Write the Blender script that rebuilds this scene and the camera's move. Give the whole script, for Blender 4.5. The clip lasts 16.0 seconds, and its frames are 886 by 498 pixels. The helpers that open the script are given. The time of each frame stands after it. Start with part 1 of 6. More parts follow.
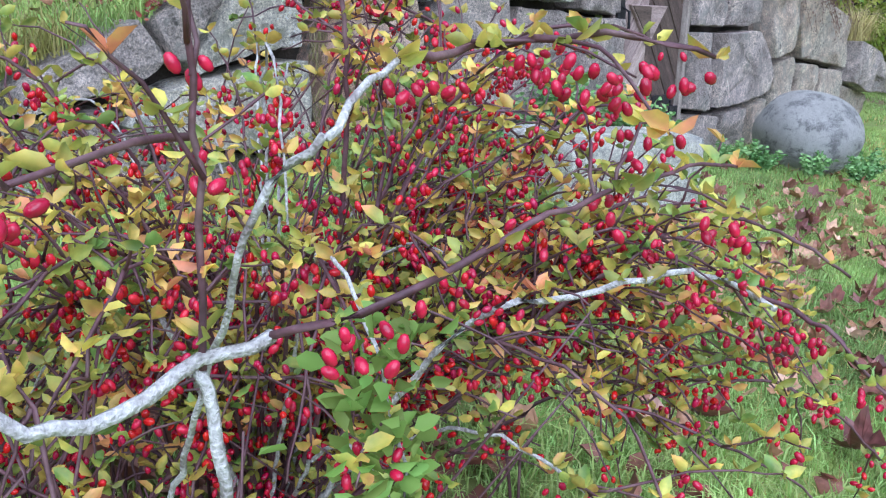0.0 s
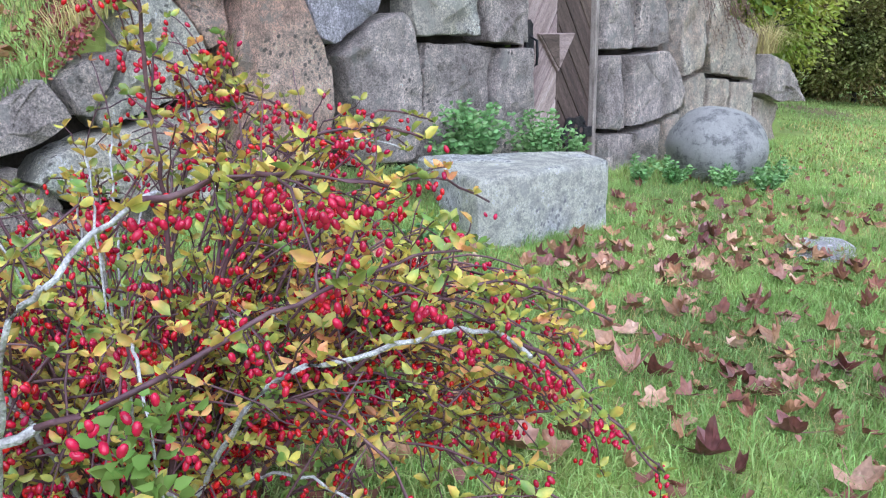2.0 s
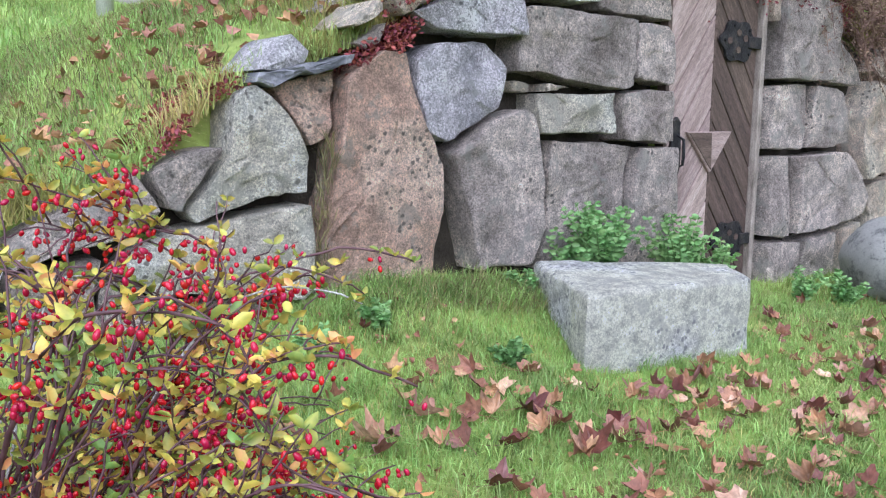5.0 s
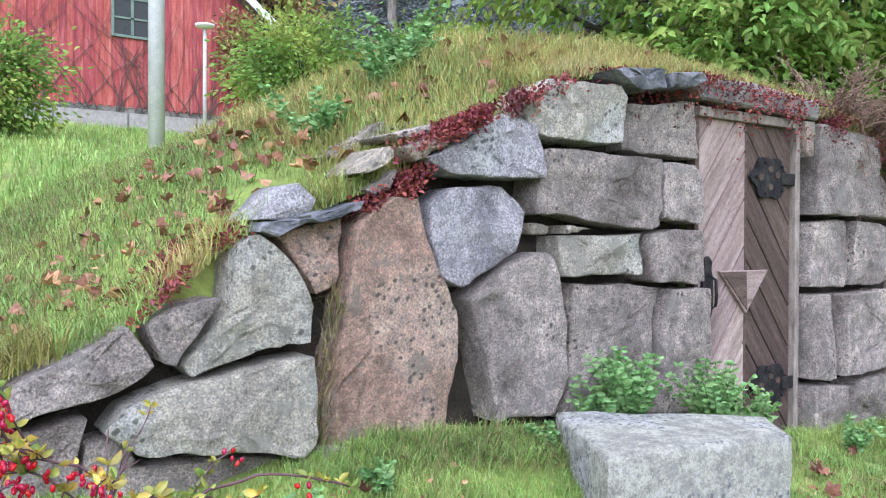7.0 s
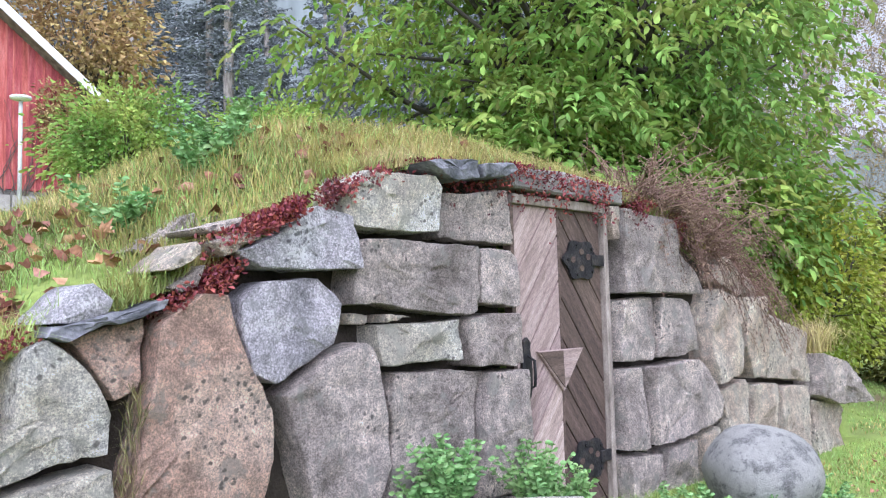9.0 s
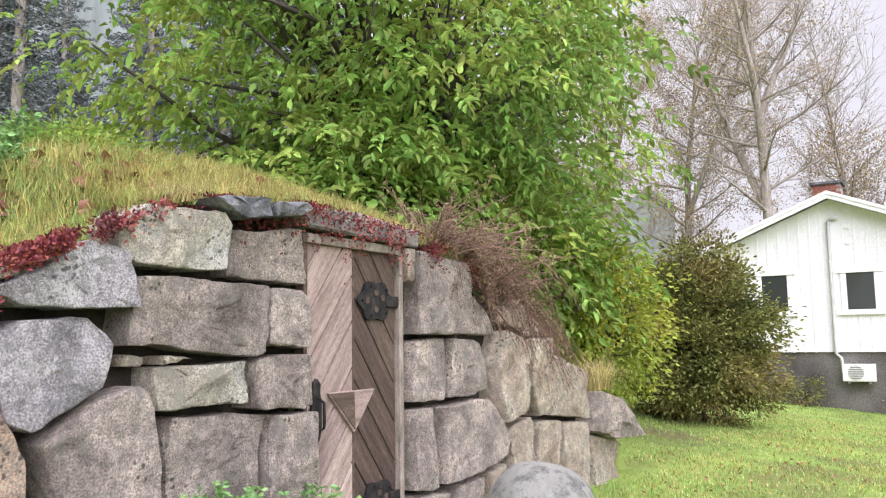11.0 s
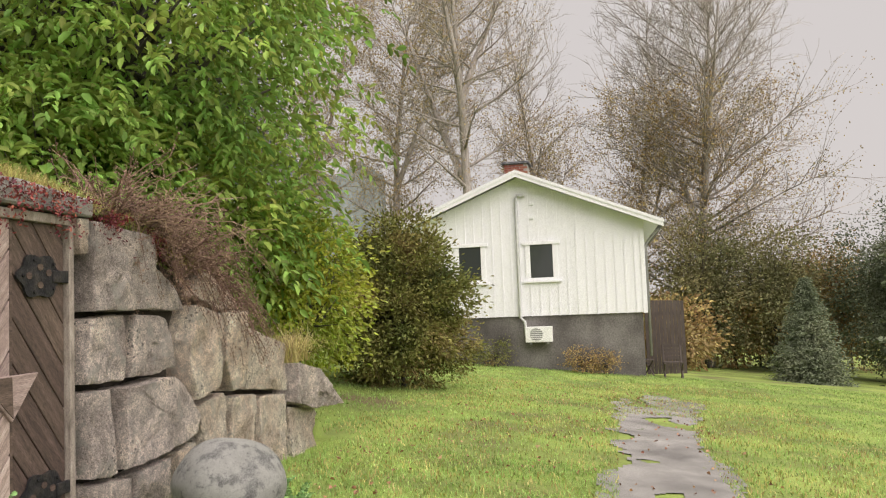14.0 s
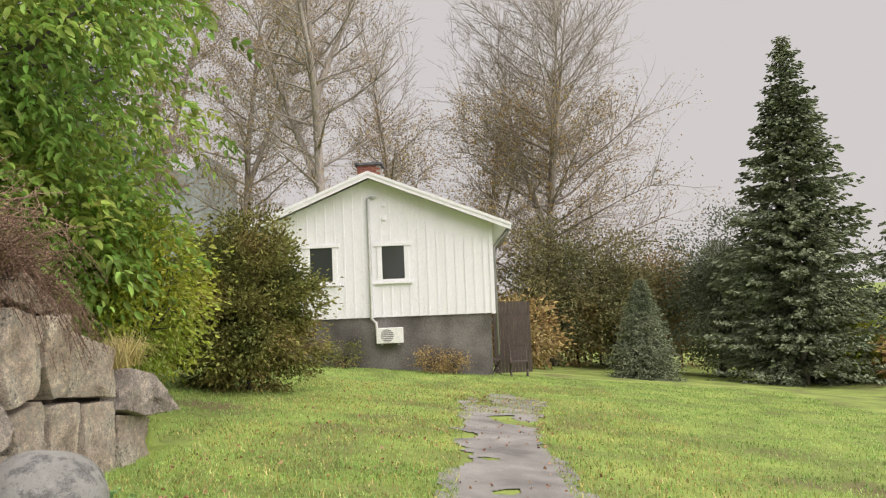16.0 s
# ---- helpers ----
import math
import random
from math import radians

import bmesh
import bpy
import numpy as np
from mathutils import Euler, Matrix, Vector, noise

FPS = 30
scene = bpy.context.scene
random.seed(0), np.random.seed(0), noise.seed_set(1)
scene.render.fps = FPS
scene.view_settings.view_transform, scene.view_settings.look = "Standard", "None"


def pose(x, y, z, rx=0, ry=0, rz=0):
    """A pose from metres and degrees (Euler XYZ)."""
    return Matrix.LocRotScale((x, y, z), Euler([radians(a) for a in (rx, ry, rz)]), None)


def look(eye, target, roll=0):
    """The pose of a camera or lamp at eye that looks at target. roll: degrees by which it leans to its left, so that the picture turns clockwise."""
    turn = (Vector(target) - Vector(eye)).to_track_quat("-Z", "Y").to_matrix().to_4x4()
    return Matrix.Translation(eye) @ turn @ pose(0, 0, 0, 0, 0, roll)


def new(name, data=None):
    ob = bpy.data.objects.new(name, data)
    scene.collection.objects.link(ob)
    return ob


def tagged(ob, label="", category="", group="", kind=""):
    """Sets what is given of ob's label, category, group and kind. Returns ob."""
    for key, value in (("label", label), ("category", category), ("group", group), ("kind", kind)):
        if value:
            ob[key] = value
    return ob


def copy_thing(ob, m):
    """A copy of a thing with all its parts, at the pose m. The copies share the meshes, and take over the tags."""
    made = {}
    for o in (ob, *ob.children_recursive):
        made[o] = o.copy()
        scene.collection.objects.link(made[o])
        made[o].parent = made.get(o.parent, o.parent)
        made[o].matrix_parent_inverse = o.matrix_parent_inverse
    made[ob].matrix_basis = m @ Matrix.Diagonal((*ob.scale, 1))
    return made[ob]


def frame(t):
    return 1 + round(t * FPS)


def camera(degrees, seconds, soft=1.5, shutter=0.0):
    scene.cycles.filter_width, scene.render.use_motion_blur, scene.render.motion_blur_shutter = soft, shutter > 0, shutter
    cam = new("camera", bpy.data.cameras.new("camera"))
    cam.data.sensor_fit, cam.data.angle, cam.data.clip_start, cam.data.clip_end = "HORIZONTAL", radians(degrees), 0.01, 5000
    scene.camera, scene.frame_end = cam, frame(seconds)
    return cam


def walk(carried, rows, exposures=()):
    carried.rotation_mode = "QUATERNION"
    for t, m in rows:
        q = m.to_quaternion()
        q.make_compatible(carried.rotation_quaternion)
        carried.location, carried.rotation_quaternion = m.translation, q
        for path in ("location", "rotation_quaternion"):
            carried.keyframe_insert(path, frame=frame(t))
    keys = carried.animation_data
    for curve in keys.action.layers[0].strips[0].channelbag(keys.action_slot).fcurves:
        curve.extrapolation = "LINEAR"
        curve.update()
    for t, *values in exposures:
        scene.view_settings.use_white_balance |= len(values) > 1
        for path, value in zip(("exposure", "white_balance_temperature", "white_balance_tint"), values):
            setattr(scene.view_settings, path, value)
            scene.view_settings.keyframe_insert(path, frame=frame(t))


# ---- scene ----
cam = camera(57.2, 16.0, 1.2)
METRES, EYE, TILT, LEAN, TURN = 1.65, 1.15, 0.0, 0.0, -47.0
ROWS = [
    (0.0, 0.0, 0.0, 0.0, 0.38, -15.98, -1.33),
    (0.5, 0.0162, -0.0172, 0.0006, -1.2, -16.55, -0.62),
    (1.0, 0.0418, -0.0314, 0.008, -2.44, -16.73, -0.02),
    (1.5, 0.072, -0.053, 0.038, -3.34, -16.03, 0.57),
    (2.0, 0.0989, -0.0753, 0.0564, -3.59, -14.75, 0.8),
    (2.5, 0.1211, -0.0903, 0.0654, -3.07, -13.3, 1.04),
    (3.0, 0.1435, -0.0963, 0.0789, -1.66, -11.94, 1.3),
    (3.5, 0.1998, -0.0771, 0.0757, 0.8, -11.21, 1.55),
    (4.0, 0.2839, -0.0295, 0.088, 6.43, -10.88, 1.16),
    (4.5, 0.3088, 0.0357, 0.0883, 8.22, -10.39, 0.55),
    (5.0, 0.2876, 0.1155, 0.0898, 9.39, -8.93, -0.25),
    (7.5, 0.3593, 0.2324, 0.1728, 12.7, 0.39, -0.04),
    (8.0, 0.3724, 0.2278, 0.1835, 10.39, 1.08, 0.26),
    (8.5, 0.4011, 0.2376, 0.2003, 5.76, 2.78, 1.08),
    (9.0, 0.4244, 0.2418, 0.2089, 1.78, 4.29, 1.46),
    (9.5, 0.4407, 0.2455, 0.2132, -1.49, 5.24, 1.25),
    (10.0, 0.4576, 0.2425, 0.2253, -4.82, 5.87, 0.9),
    (12.5, 0.529, 0.2337, 0.2342, -21.84, 5.15, 1.75),
    (13.0, 0.5535, 0.2278, 0.2329, -25.59, 4.36, 2.04),
    (13.5, 0.5733, 0.2251, 0.2337, -29.64, 3.98, 2.14),
    (14.0, 0.5751, 0.2127, 0.2358, -31.44, 3.82, 2.25),
    (14.5, 0.5809, 0.2068, 0.2391, -32.86, 3.71, 2.49),
    (15.0, 0.5921, 0.2003, 0.2415, -34.87, 3.61, 2.65),
    (15.5, 0.6121, 0.19, 0.2417, -37.08, 3.53, 2.9),
    (16.0, 0.6359, 0.1872, 0.2346, -41.63, 3.49, 2.36),
]
walk(cam, [(t, pose(0, 0, EYE, TILT, LEAN, TURN) @ pose(METRES * x, METRES * y, METRES * z, 90 + pitch, roll, yaw)) for t, x, y, z, yaw, pitch, roll in ROWS],
     [(0.0, 0.29, 5050, 17), (4.0, 0.33, 5350, 18), (7.5, 0.52, 5400, 20), (10.0, 0.67, 5600, 22), (12.5, 0.25, 7000, 17), (16.0, 0.04, 6800, 16)])

# ---------------------------------------------------------------- light
world = bpy.data.worlds.new("overcast")
scene.world = world
world.use_nodes = True
wn = world.node_tree
sky = wn.nodes.new("ShaderNodeTexSky")
sky.sky_type, sky.sun_disc = "NISHITA", False
sky.sun_elevation, sky.sun_rotation = radians(38), radians(200)
sky.air_density, sky.dust_density = 1.0, 4.0
cloud = wn.nodes.new("ShaderNodeMix")
cloud.data_type = "RGBA"
cloud.inputs["Factor"].default_value = 0.93
cloud.inputs["B"].default_value = (7.65, 7.65, 7.65, 1)
wn.links.new(sky.outputs[0], cloud.inputs["A"])
back = wn.nodes["Background"]
wn.links.new(cloud.outputs["Result"], back.inputs["Color"])
back.inputs["Strength"].default_value = 0.082
sun = new("sun", bpy.data.lights.new("sun", "SUN"))
sun.data.energy, sun.data.angle, sun.data.color = 4.3, radians(85), (1, 0.98, 0.95)
sun.matrix_world = look((-8, -12, 20), (3, 2, 0))


# ---------------------------------------------------------------- materials
def ramp_mat(name, colours, scale=8.0, rough=0.8, bump=0.3, detail=8.0, fine=90.0, stretch=(1, 1, 1), vary=0.0,
             spots=None, metallic=0.0, spread=(0.3, 0.7), per_island=False, spec=0.5, translucent=0.0, grain=(0.68, 1.3), mottle=None):
    """A surface with two scales of variation: a broad ramp of colours and a fine grain."""
    m = bpy.data.materials.new(name)
    m.use_nodes = True
    nt = m.node_tree
    n, l = nt.nodes, nt.links
    b = n["Principled BSDF"]
    co = n.new("ShaderNodeTexCoord")
    mp = n.new("ShaderNodeMapping")
    mp.inputs["Scale"].default_value = stretch
    geo = n.new("ShaderNodeObjectInfo")
    off = n.new("ShaderNodeVectorMath")
    off.operation = "MULTIPLY_ADD"
    l.new(geo.outputs["Random"], off.inputs[0])
    off.inputs[1].default_value = (37, 53, 71)
    l.new(co.outputs["Object"], off.inputs[2])
    l.new(off.outputs[0], mp.inputs["Vector"])
    a = n.new("ShaderNodeTexNoise")
    a.inputs["Scale"].default_value, a.inputs["Detail"].default_value = scale, detail
    l.new(mp.outputs[0], a.inputs["Vector"])
    r = n.new("ShaderNodeValToRGB")
    els = r.color_ramp.elements
    for i, c in enumerate(colours):
        pos = spread[0] + (spread[1] - spread[0]) * i / max(1, len(colours) - 1)
        if i < 2:
            els[i].position = pos
        else:
            els.new(pos)
        els[i].color = (*c, 1)
    l.new(a.outputs["Fac"], r.inputs["Fac"])
    out = r.outputs["Color"]
    f = n.new("ShaderNodeTexNoise")
    f.inputs["Scale"].default_value, f.inputs["Detail"].default_value = fine, 4
    l.new(mp.outputs[0], f.inputs["Vector"])
    g = n.new("ShaderNodeMapRange")
    g.inputs["From Min"].default_value, g.inputs["From Max"].default_value = 0.3, 0.7
    g.inputs["To Min"].default_value, g.inputs["To Max"].default_value = grain
    l.new(f.outputs["Fac"], g.inputs["Value"])
    mul = n.new("ShaderNodeVectorMath")
    mul.operation = "MULTIPLY"
    l.new(out, mul.inputs[0])
    l.new(g.outputs[0], mul.inputs[1])
    out = mul.outputs[0]
    if mottle:
        t = n.new("ShaderNodeTexNoise")
        t.inputs["Scale"].default_value, t.inputs["Detail"].default_value, t.inputs["Roughness"].default_value = mottle[0], 5, 0.65
        l.new(mp.outputs[0], t.inputs["Vector"])
        tr_ = n.new("ShaderNodeMapRange")
        tr_.inputs["From Min"].default_value, tr_.inputs["From Max"].default_value = 0.36, 0.64
        tr_.inputs["To Min"].default_value, tr_.inputs["To Max"].default_value = mottle[1:]
        l.new(t.outputs["Fac"], tr_.inputs["Value"])
        mm = n.new("ShaderNodeVectorMath")
        mm.operation = "MULTIPLY"
        l.new(out, mm.inputs[0])
        l.new(tr_.outputs[0], mm.inputs[1])
        out = mm.outputs[0]
    if spots:
        colour, size, amount = spots
        s = n.new("ShaderNodeTexNoise")
        s.inputs["Scale"].default_value, s.inputs["Detail"].default_value, s.inputs["Roughness"].default_value = size, 6, 0.6
        l.new(mp.outputs[0], s.inputs["Vector"])
        sr = n.new("ShaderNodeMapRange")
        sr.inputs["From Min"].default_value, sr.inputs["From Max"].default_value = 1 - amount, 1 - amount + 0.05
        l.new(s.outputs["Fac"], sr.inputs["Value"])
        mx = n.new("ShaderNodeMix")
        mx.data_type = "RGBA"
        l.new(sr.outputs[0], mx.inputs["Factor"])
        l.new(out, mx.inputs["A"])
        mx.inputs["B"].default_value = (*colour, 1)
        out = mx.outputs["Result"]
    if vary:
        hs = n.new("ShaderNodeHueSaturation")
        src = geo.outputs["Random"]
        if per_island:
            src = n.new("ShaderNodeNewGeometry").outputs["Random Per Island"]
        for key, lo, hi in (("Value", 1 - vary, 1 + vary), ("Hue", 0.5 - vary * 0.06, 0.5 + vary * 0.06)):
            mr = n.new("ShaderNodeMapRange")
            mr.inputs["To Min"].default_value, mr.inputs["To Max"].default_value = lo, hi
            l.new(src, mr.inputs["Value"])
            l.new(mr.outputs[0], hs.inputs[key])
        l.new(out, hs.inputs["Color"])
        out = hs.outputs["Color"]
    l.new(out, b.inputs["Base Color"])
    b.inputs["Roughness"].default_value, b.inputs["Metallic"].default_value = rough, metallic
    b.inputs["Specular IOR Level"].default_value = spec
    if bump:
        ad = n.new("ShaderNodeMath")
        ad.operation = "MULTIPLY_ADD"
        l.new(f.outputs["Fac"], ad.inputs[0])
        ad.inputs[1].default_value = 0.4
        l.new((t if mottle else a).outputs["Fac"], ad.inputs[2])
        bp = n.new("ShaderNodeBump")
        bp.inputs["Strength"].default_value, bp.inputs["Distance"].default_value = bump, 0.045
        l.new(ad.outputs[0], bp.inputs["Height"])
        l.new(bp.outputs[0], b.inputs["Normal"])
    if translucent:
        tr = n.new("ShaderNodeBsdfTranslucent")
        l.new(out, tr.inputs["Color"])
        ms = n.new("ShaderNodeMixShader")
        ms.inputs[0].default_value = translucent
        l.new(b.outputs[0], ms.inputs[1])
        l.new(tr.outputs[0], ms.inputs[2])
        l.new(ms.outputs[0], n["Material Output"].inputs["Surface"])
    return m


def stone_mat(name, colours, pale, dark, lichen=0.4, spotted=0.3, vary=0.15, speck=0.55):
    """Hewn granite: broad tints, mottling, fine crystal grain, pale lichen blotches and round dark lichen spots."""
    m = bpy.data.materials.new(name)
    m.use_nodes = True
    n, l = m.node_tree.nodes, m.node_tree.links
    b = n["Principled BSDF"]
    co, info = n.new("ShaderNodeTexCoord"), n.new("ShaderNodeObjectInfo")
    off = n.new("ShaderNodeVectorMath")
    off.operation = "MULTIPLY_ADD"
    l.new(info.outputs["Random"], off.inputs[0])
    off.inputs[1].default_value = (31, 57, 73)
    l.new(co.outputs["Object"], off.inputs[2])

    def field(scale, detail, rough):
        t = n.new("ShaderNodeTexNoise")
        t.inputs["Scale"].default_value, t.inputs["Detail"].default_value, t.inputs["Roughness"].default_value = scale, detail, rough
        l.new(off.outputs[0], t.inputs["Vector"])
        return t.outputs["Fac"]

    def span_of(value, a, c, lo, hi):
        r = n.new("ShaderNodeMapRange")
        for key, v in zip(("From Min", "From Max", "To Min", "To Max"), (a, c, lo, hi)):
            r.inputs[key].default_value = v
        l.new(value, r.inputs["Value"])
        return r.outputs[0]

    def times(a, c, kind="MULTIPLY"):
        q = n.new("ShaderNodeMath")
        q.operation = kind
        l.new(a, q.inputs[0])
        l.new(c, q.inputs[1])
        return q.outputs[0]

    def tint(value, base, colour):
        mx = n.new("ShaderNodeMix")
        mx.data_type = "RGBA"
        l.new(value, mx.inputs["Factor"])
        l.new(base, mx.inputs["A"])
        mx.inputs["B"].default_value = (*colour, 1)
        return mx.outputs["Result"]

    broad, middle, fine = field(2.6, 4, 0.55), field(14, 10, 0.85), field(115, 4, 0.8)
    ramp = n.new("ShaderNodeValToRGB")
    for i, c in enumerate(colours):
        pos = 0.32 + 0.36 * i / (len(colours) - 1)
        e = ramp.color_ramp.elements[i] if i < 2 else ramp.color_ramp.elements.new(pos)
        e.position, e.color = pos, (*c, 1)
    l.new(broad, ramp.inputs["Fac"])
    shade = times(span_of(middle, 0.4, 0.6, 0.6, 1.36), span_of(fine, 0.37, 0.63, 1 - speck, 1 + speck))
    shade = times(shade, span_of(info.outputs["Random"], 0, 1, 1 - vary, 1 + vary))
    mul = n.new("ShaderNodeVectorMath")
    mul.operation = "SCALE"
    l.new(ramp.outputs["Color"], mul.inputs[0])
    l.new(shade, mul.inputs["Scale"])
    out = mul.outputs[0]
    blotch = field(7.5, 7, 0.7)
    out = tint(span_of(blotch, 0.6 - 0.16 * lichen, 0.66 - 0.16 * lichen, 0, 0.7), out, pale)
    vor = n.new("ShaderNodeTexVoronoi")
    vor.inputs["Scale"].default_value, vor.inputs["Randomness"].default_value = 27, 1
    warp = n.new("ShaderNodeVectorMath")
    warp.operation = "MULTIPLY_ADD"
    l.new(field(30, 3, 0.6), warp.inputs[0])
    warp.inputs[1].default_value = (0.035, 0.035, 0.035)
    l.new(off.outputs[0], warp.inputs[2])
    l.new(warp.outputs[0], vor.inputs["Vector"])
    spot = times(span_of(vor.outputs["Distance"], 0.2, 0.33, 1, 0), span_of(field(2.6, 2, 0.5), 0.64 - 0.22 * spotted, 0.68 - 0.22 * spotted, 0, 0.85))
    out = tint(spot, out, dark)
    out = tint(span_of(field(60, 4, 0.75), 0.56, 0.62, 0, 0.32), out, dark)
    l.new(out, b.inputs["Base Color"])
    b.inputs["Roughness"].default_value, b.inputs["Specular IOR Level"].default_value = 0.85, 0.35
    high = times(times(middle, span_of(fine, 0, 1, 0.0, 0.5), "ADD"), span_of(broad, 0, 1, 0, 0.5), "ADD")
    bump = n.new("ShaderNodeBump")
    bump.inputs["Strength"].default_value, bump.inputs["Distance"].default_value = 1.0, 0.06
    l.new(high, bump.inputs["Height"])
    l.new(bump.outputs[0], b.inputs["Normal"])
    return m


GREY = stone_mat("granite_grey", [(0.345, 0.291, 0.259), (0.618, 0.54, 0.489), (0.841, 0.724, 0.633)], (0.42, 0.4, 0.36), (0.1, 0.092, 0.085), 0.3, 0.3, 0.2)
BLUE = stone_mat("granite_blue_grey", [(0.442, 0.426, 0.458), (0.709, 0.673, 0.714), (0.85, 0.85, 0.85)], (0.46, 0.455, 0.46), (0.15, 0.148, 0.155), 0.3, 0.2, 0.12)
PINK = stone_mat("granite_pink", [(0.5, 0.328, 0.244), (0.75, 0.52, 0.4), (0.85, 0.667, 0.527)], (0.5, 0.43, 0.36), (0.13, 0.118, 0.1), 0.3, 0.5, 0.1, 0.42)
PALE = stone_mat("granite_pale_lichen", [(0.518, 0.475, 0.396), (0.797, 0.746, 0.619), (0.85, 0.85, 0.794)], (0.56, 0.55, 0.46), (0.17, 0.16, 0.135), 0.5, 0.4, 0.1, 0.46)
TAN = stone_mat("granite_tan", [(0.453, 0.359, 0.278), (0.697, 0.584, 0.471), (0.85, 0.785, 0.645)], (0.56, 0.52, 0.44), (0.14, 0.13, 0.1), 0.45, 0.3, 0.18, 0.45)
SLATE = ramp_mat("dark_slate", [(0.055, 0.06, 0.07), (0.12, 0.125, 0.14), (0.24, 0.24, 0.26)], 9, 0.75, 0.5, fine=60, vary=0.1)
SLABM = stone_mat("lichened_step_stone", [(0.687, 0.674, 0.577), (0.85, 0.85, 0.732), (0.85, 0.85, 0.85)], (0.6, 0.6, 0.53), (0.26, 0.265, 0.27), 0.3, 0.7, 0.0, 0.3)
BOULD = stone_mat("lichened_boulder", [(0.29, 0.293, 0.283), (0.407, 0.405, 0.392), (0.493, 0.49, 0.461)], (0.66, 0.66, 0.62), (0.16, 0.16, 0.155), 1.0, 0.3, 0.0, 0.36)
CONC = ramp_mat("weathered_concrete", [(0.1, 0.095, 0.09), (0.2, 0.19, 0.175), (0.3, 0.29, 0.27)], 5, 0.95, 0.5, fine=120)
LEFTWOOD = ramp_mat("silvered_plank", [(0.2, 0.15, 0.13), (0.33, 0.25, 0.225), (0.43, 0.345, 0.315)], 2.2, 0.8, 0.15, fine=26, stretch=(1.2, 12, 12), vary=0.2, grain=(0.55, 1.3), spots=((0.09, 0.06, 0.05), 3, 0.27))
DARKWOOD = ramp_mat("dark_plank", [(0.045, 0.03, 0.024), (0.08, 0.054, 0.042), (0.13, 0.09, 0.072)], 2.2, 0.75, 0.15, fine=26, stretch=(1.2, 12, 12), vary=0.2, grain=(0.45, 1.5))
FRAMEW = ramp_mat("grey_frame_wood", [(0.14, 0.12, 0.1), (0.26, 0.22, 0.19), (0.35, 0.31, 0.27)], 4, 0.85, 0.25, fine=40, stretch=(8, 8, 2))
IRON = ramp_mat("black_iron", [(0.015, 0.015, 0.018), (0.035, 0.034, 0.036), (0.07, 0.06, 0.055)], 14, 0.6, 0.3, metallic=0.6)
WHITE = ramp_mat("white_house_paint", [(0.76, 0.765, 0.81), (0.79, 0.795, 0.84)], 3, 0.55, 0.05, fine=40, stretch=(1, 6, 0.6), vary=0.02)
TRIM = ramp_mat("white_trim_paint", [(0.78, 0.785, 0.83), (0.81, 0.815, 0.86)], 3, 0.5, 0.05)
BASEM = ramp_mat("stained_foundation", [(0.06, 0.055, 0.05), (0.13, 0.12, 0.115), (0.22, 0.21, 0.2)], 0.9, 0.9, 0.3, fine=25)
ROOFM = ramp_mat("dark_roof_sheet", [(0.06, 0.05, 0.05), (0.1, 0.09, 0.085)], 3, 0.7, 0.2)
BRICK = ramp_mat("chimney_brick", [(0.22, 0.08, 0.06), (0.33, 0.12, 0.09)], 10, 0.9, 0.3, vary=0.15)
MORTAR = ramp_mat("mortar", [(0.3, 0.28, 0.26), (0.4, 0.38, 0.36)], 10, 0.9, 0.3)
RED = ramp_mat("red_barn_boards", [(0.24, 0.045, 0.045), (0.4, 0.085, 0.08), (0.5, 0.16, 0.15)], 2.2, 0.85, 0.2, fine=30, stretch=(5, 5, 0.6), vary=0.14, spots=((0.6, 0.42, 0.38), 6, 0.28))
STEEL = ramp_mat("galvanised_post", [(0.45, 0.46, 0.46), (0.58, 0.59, 0.58)], 5, 0.5, 0.1, spots=((0.3, 0.16, 0.09), 5, 0.27))
PLASTIC = ramp_mat("white_plastic", [(0.72, 0.73, 0.72), (0.8, 0.8, 0.8)], 4, 0.4, 0.02)
GRILLE = ramp_mat("grey_grille", [(0.2, 0.2, 0.2), (0.3, 0.3, 0.3)], 8, 0.5, 0.05)
ASPH = ramp_mat("old_asphalt", [(0.16, 0.152, 0.143), (0.25, 0.24, 0.225), (0.33, 0.317, 0.298)], 1.6, 0.7, 0.5, fine=120, spots=((0.1, 0.13, 0.05), 3, 0.33))
BROWNB = ramp_mat("brown_boards", [(0.06, 0.045, 0.04), (0.1, 0.08, 0.07)], 3, 0.8, 0.2)

PANE = bpy.data.materials.new("window_glass")
PANE.use_nodes = True
PANE.node_tree.nodes["Principled BSDF"].inputs["Base Color"].default_value = (0.045, 0.05, 0.05, 1)
PANE.node_tree.nodes["Principled BSDF"].inputs["Roughness"].default_value = 0.06
PANE.node_tree.nodes["Principled BSDF"].inputs["Specular IOR Level"].default_value = 0.6


# ---------------------------------------------------------------- helpers
def thing(name, label, category="", group="", kind="", at=(0, 0, 0)):
    ob = tagged(new(name), label, category, group, kind)
    ob.empty_display_size = 0.1
    ob.location = at
    return ob


def mesh_of(name, verts, faces, material, smooth=False):
    me = bpy.data.meshes.new(name)
    me.from_pydata([tuple(v) for v in verts], [], [tuple(f) for f in faces])
    me.materials.append(material)
    if smooth:
        me.polygons.foreach_set("use_smooth", [True] * len(me.polygons))
    me.update()
    return me


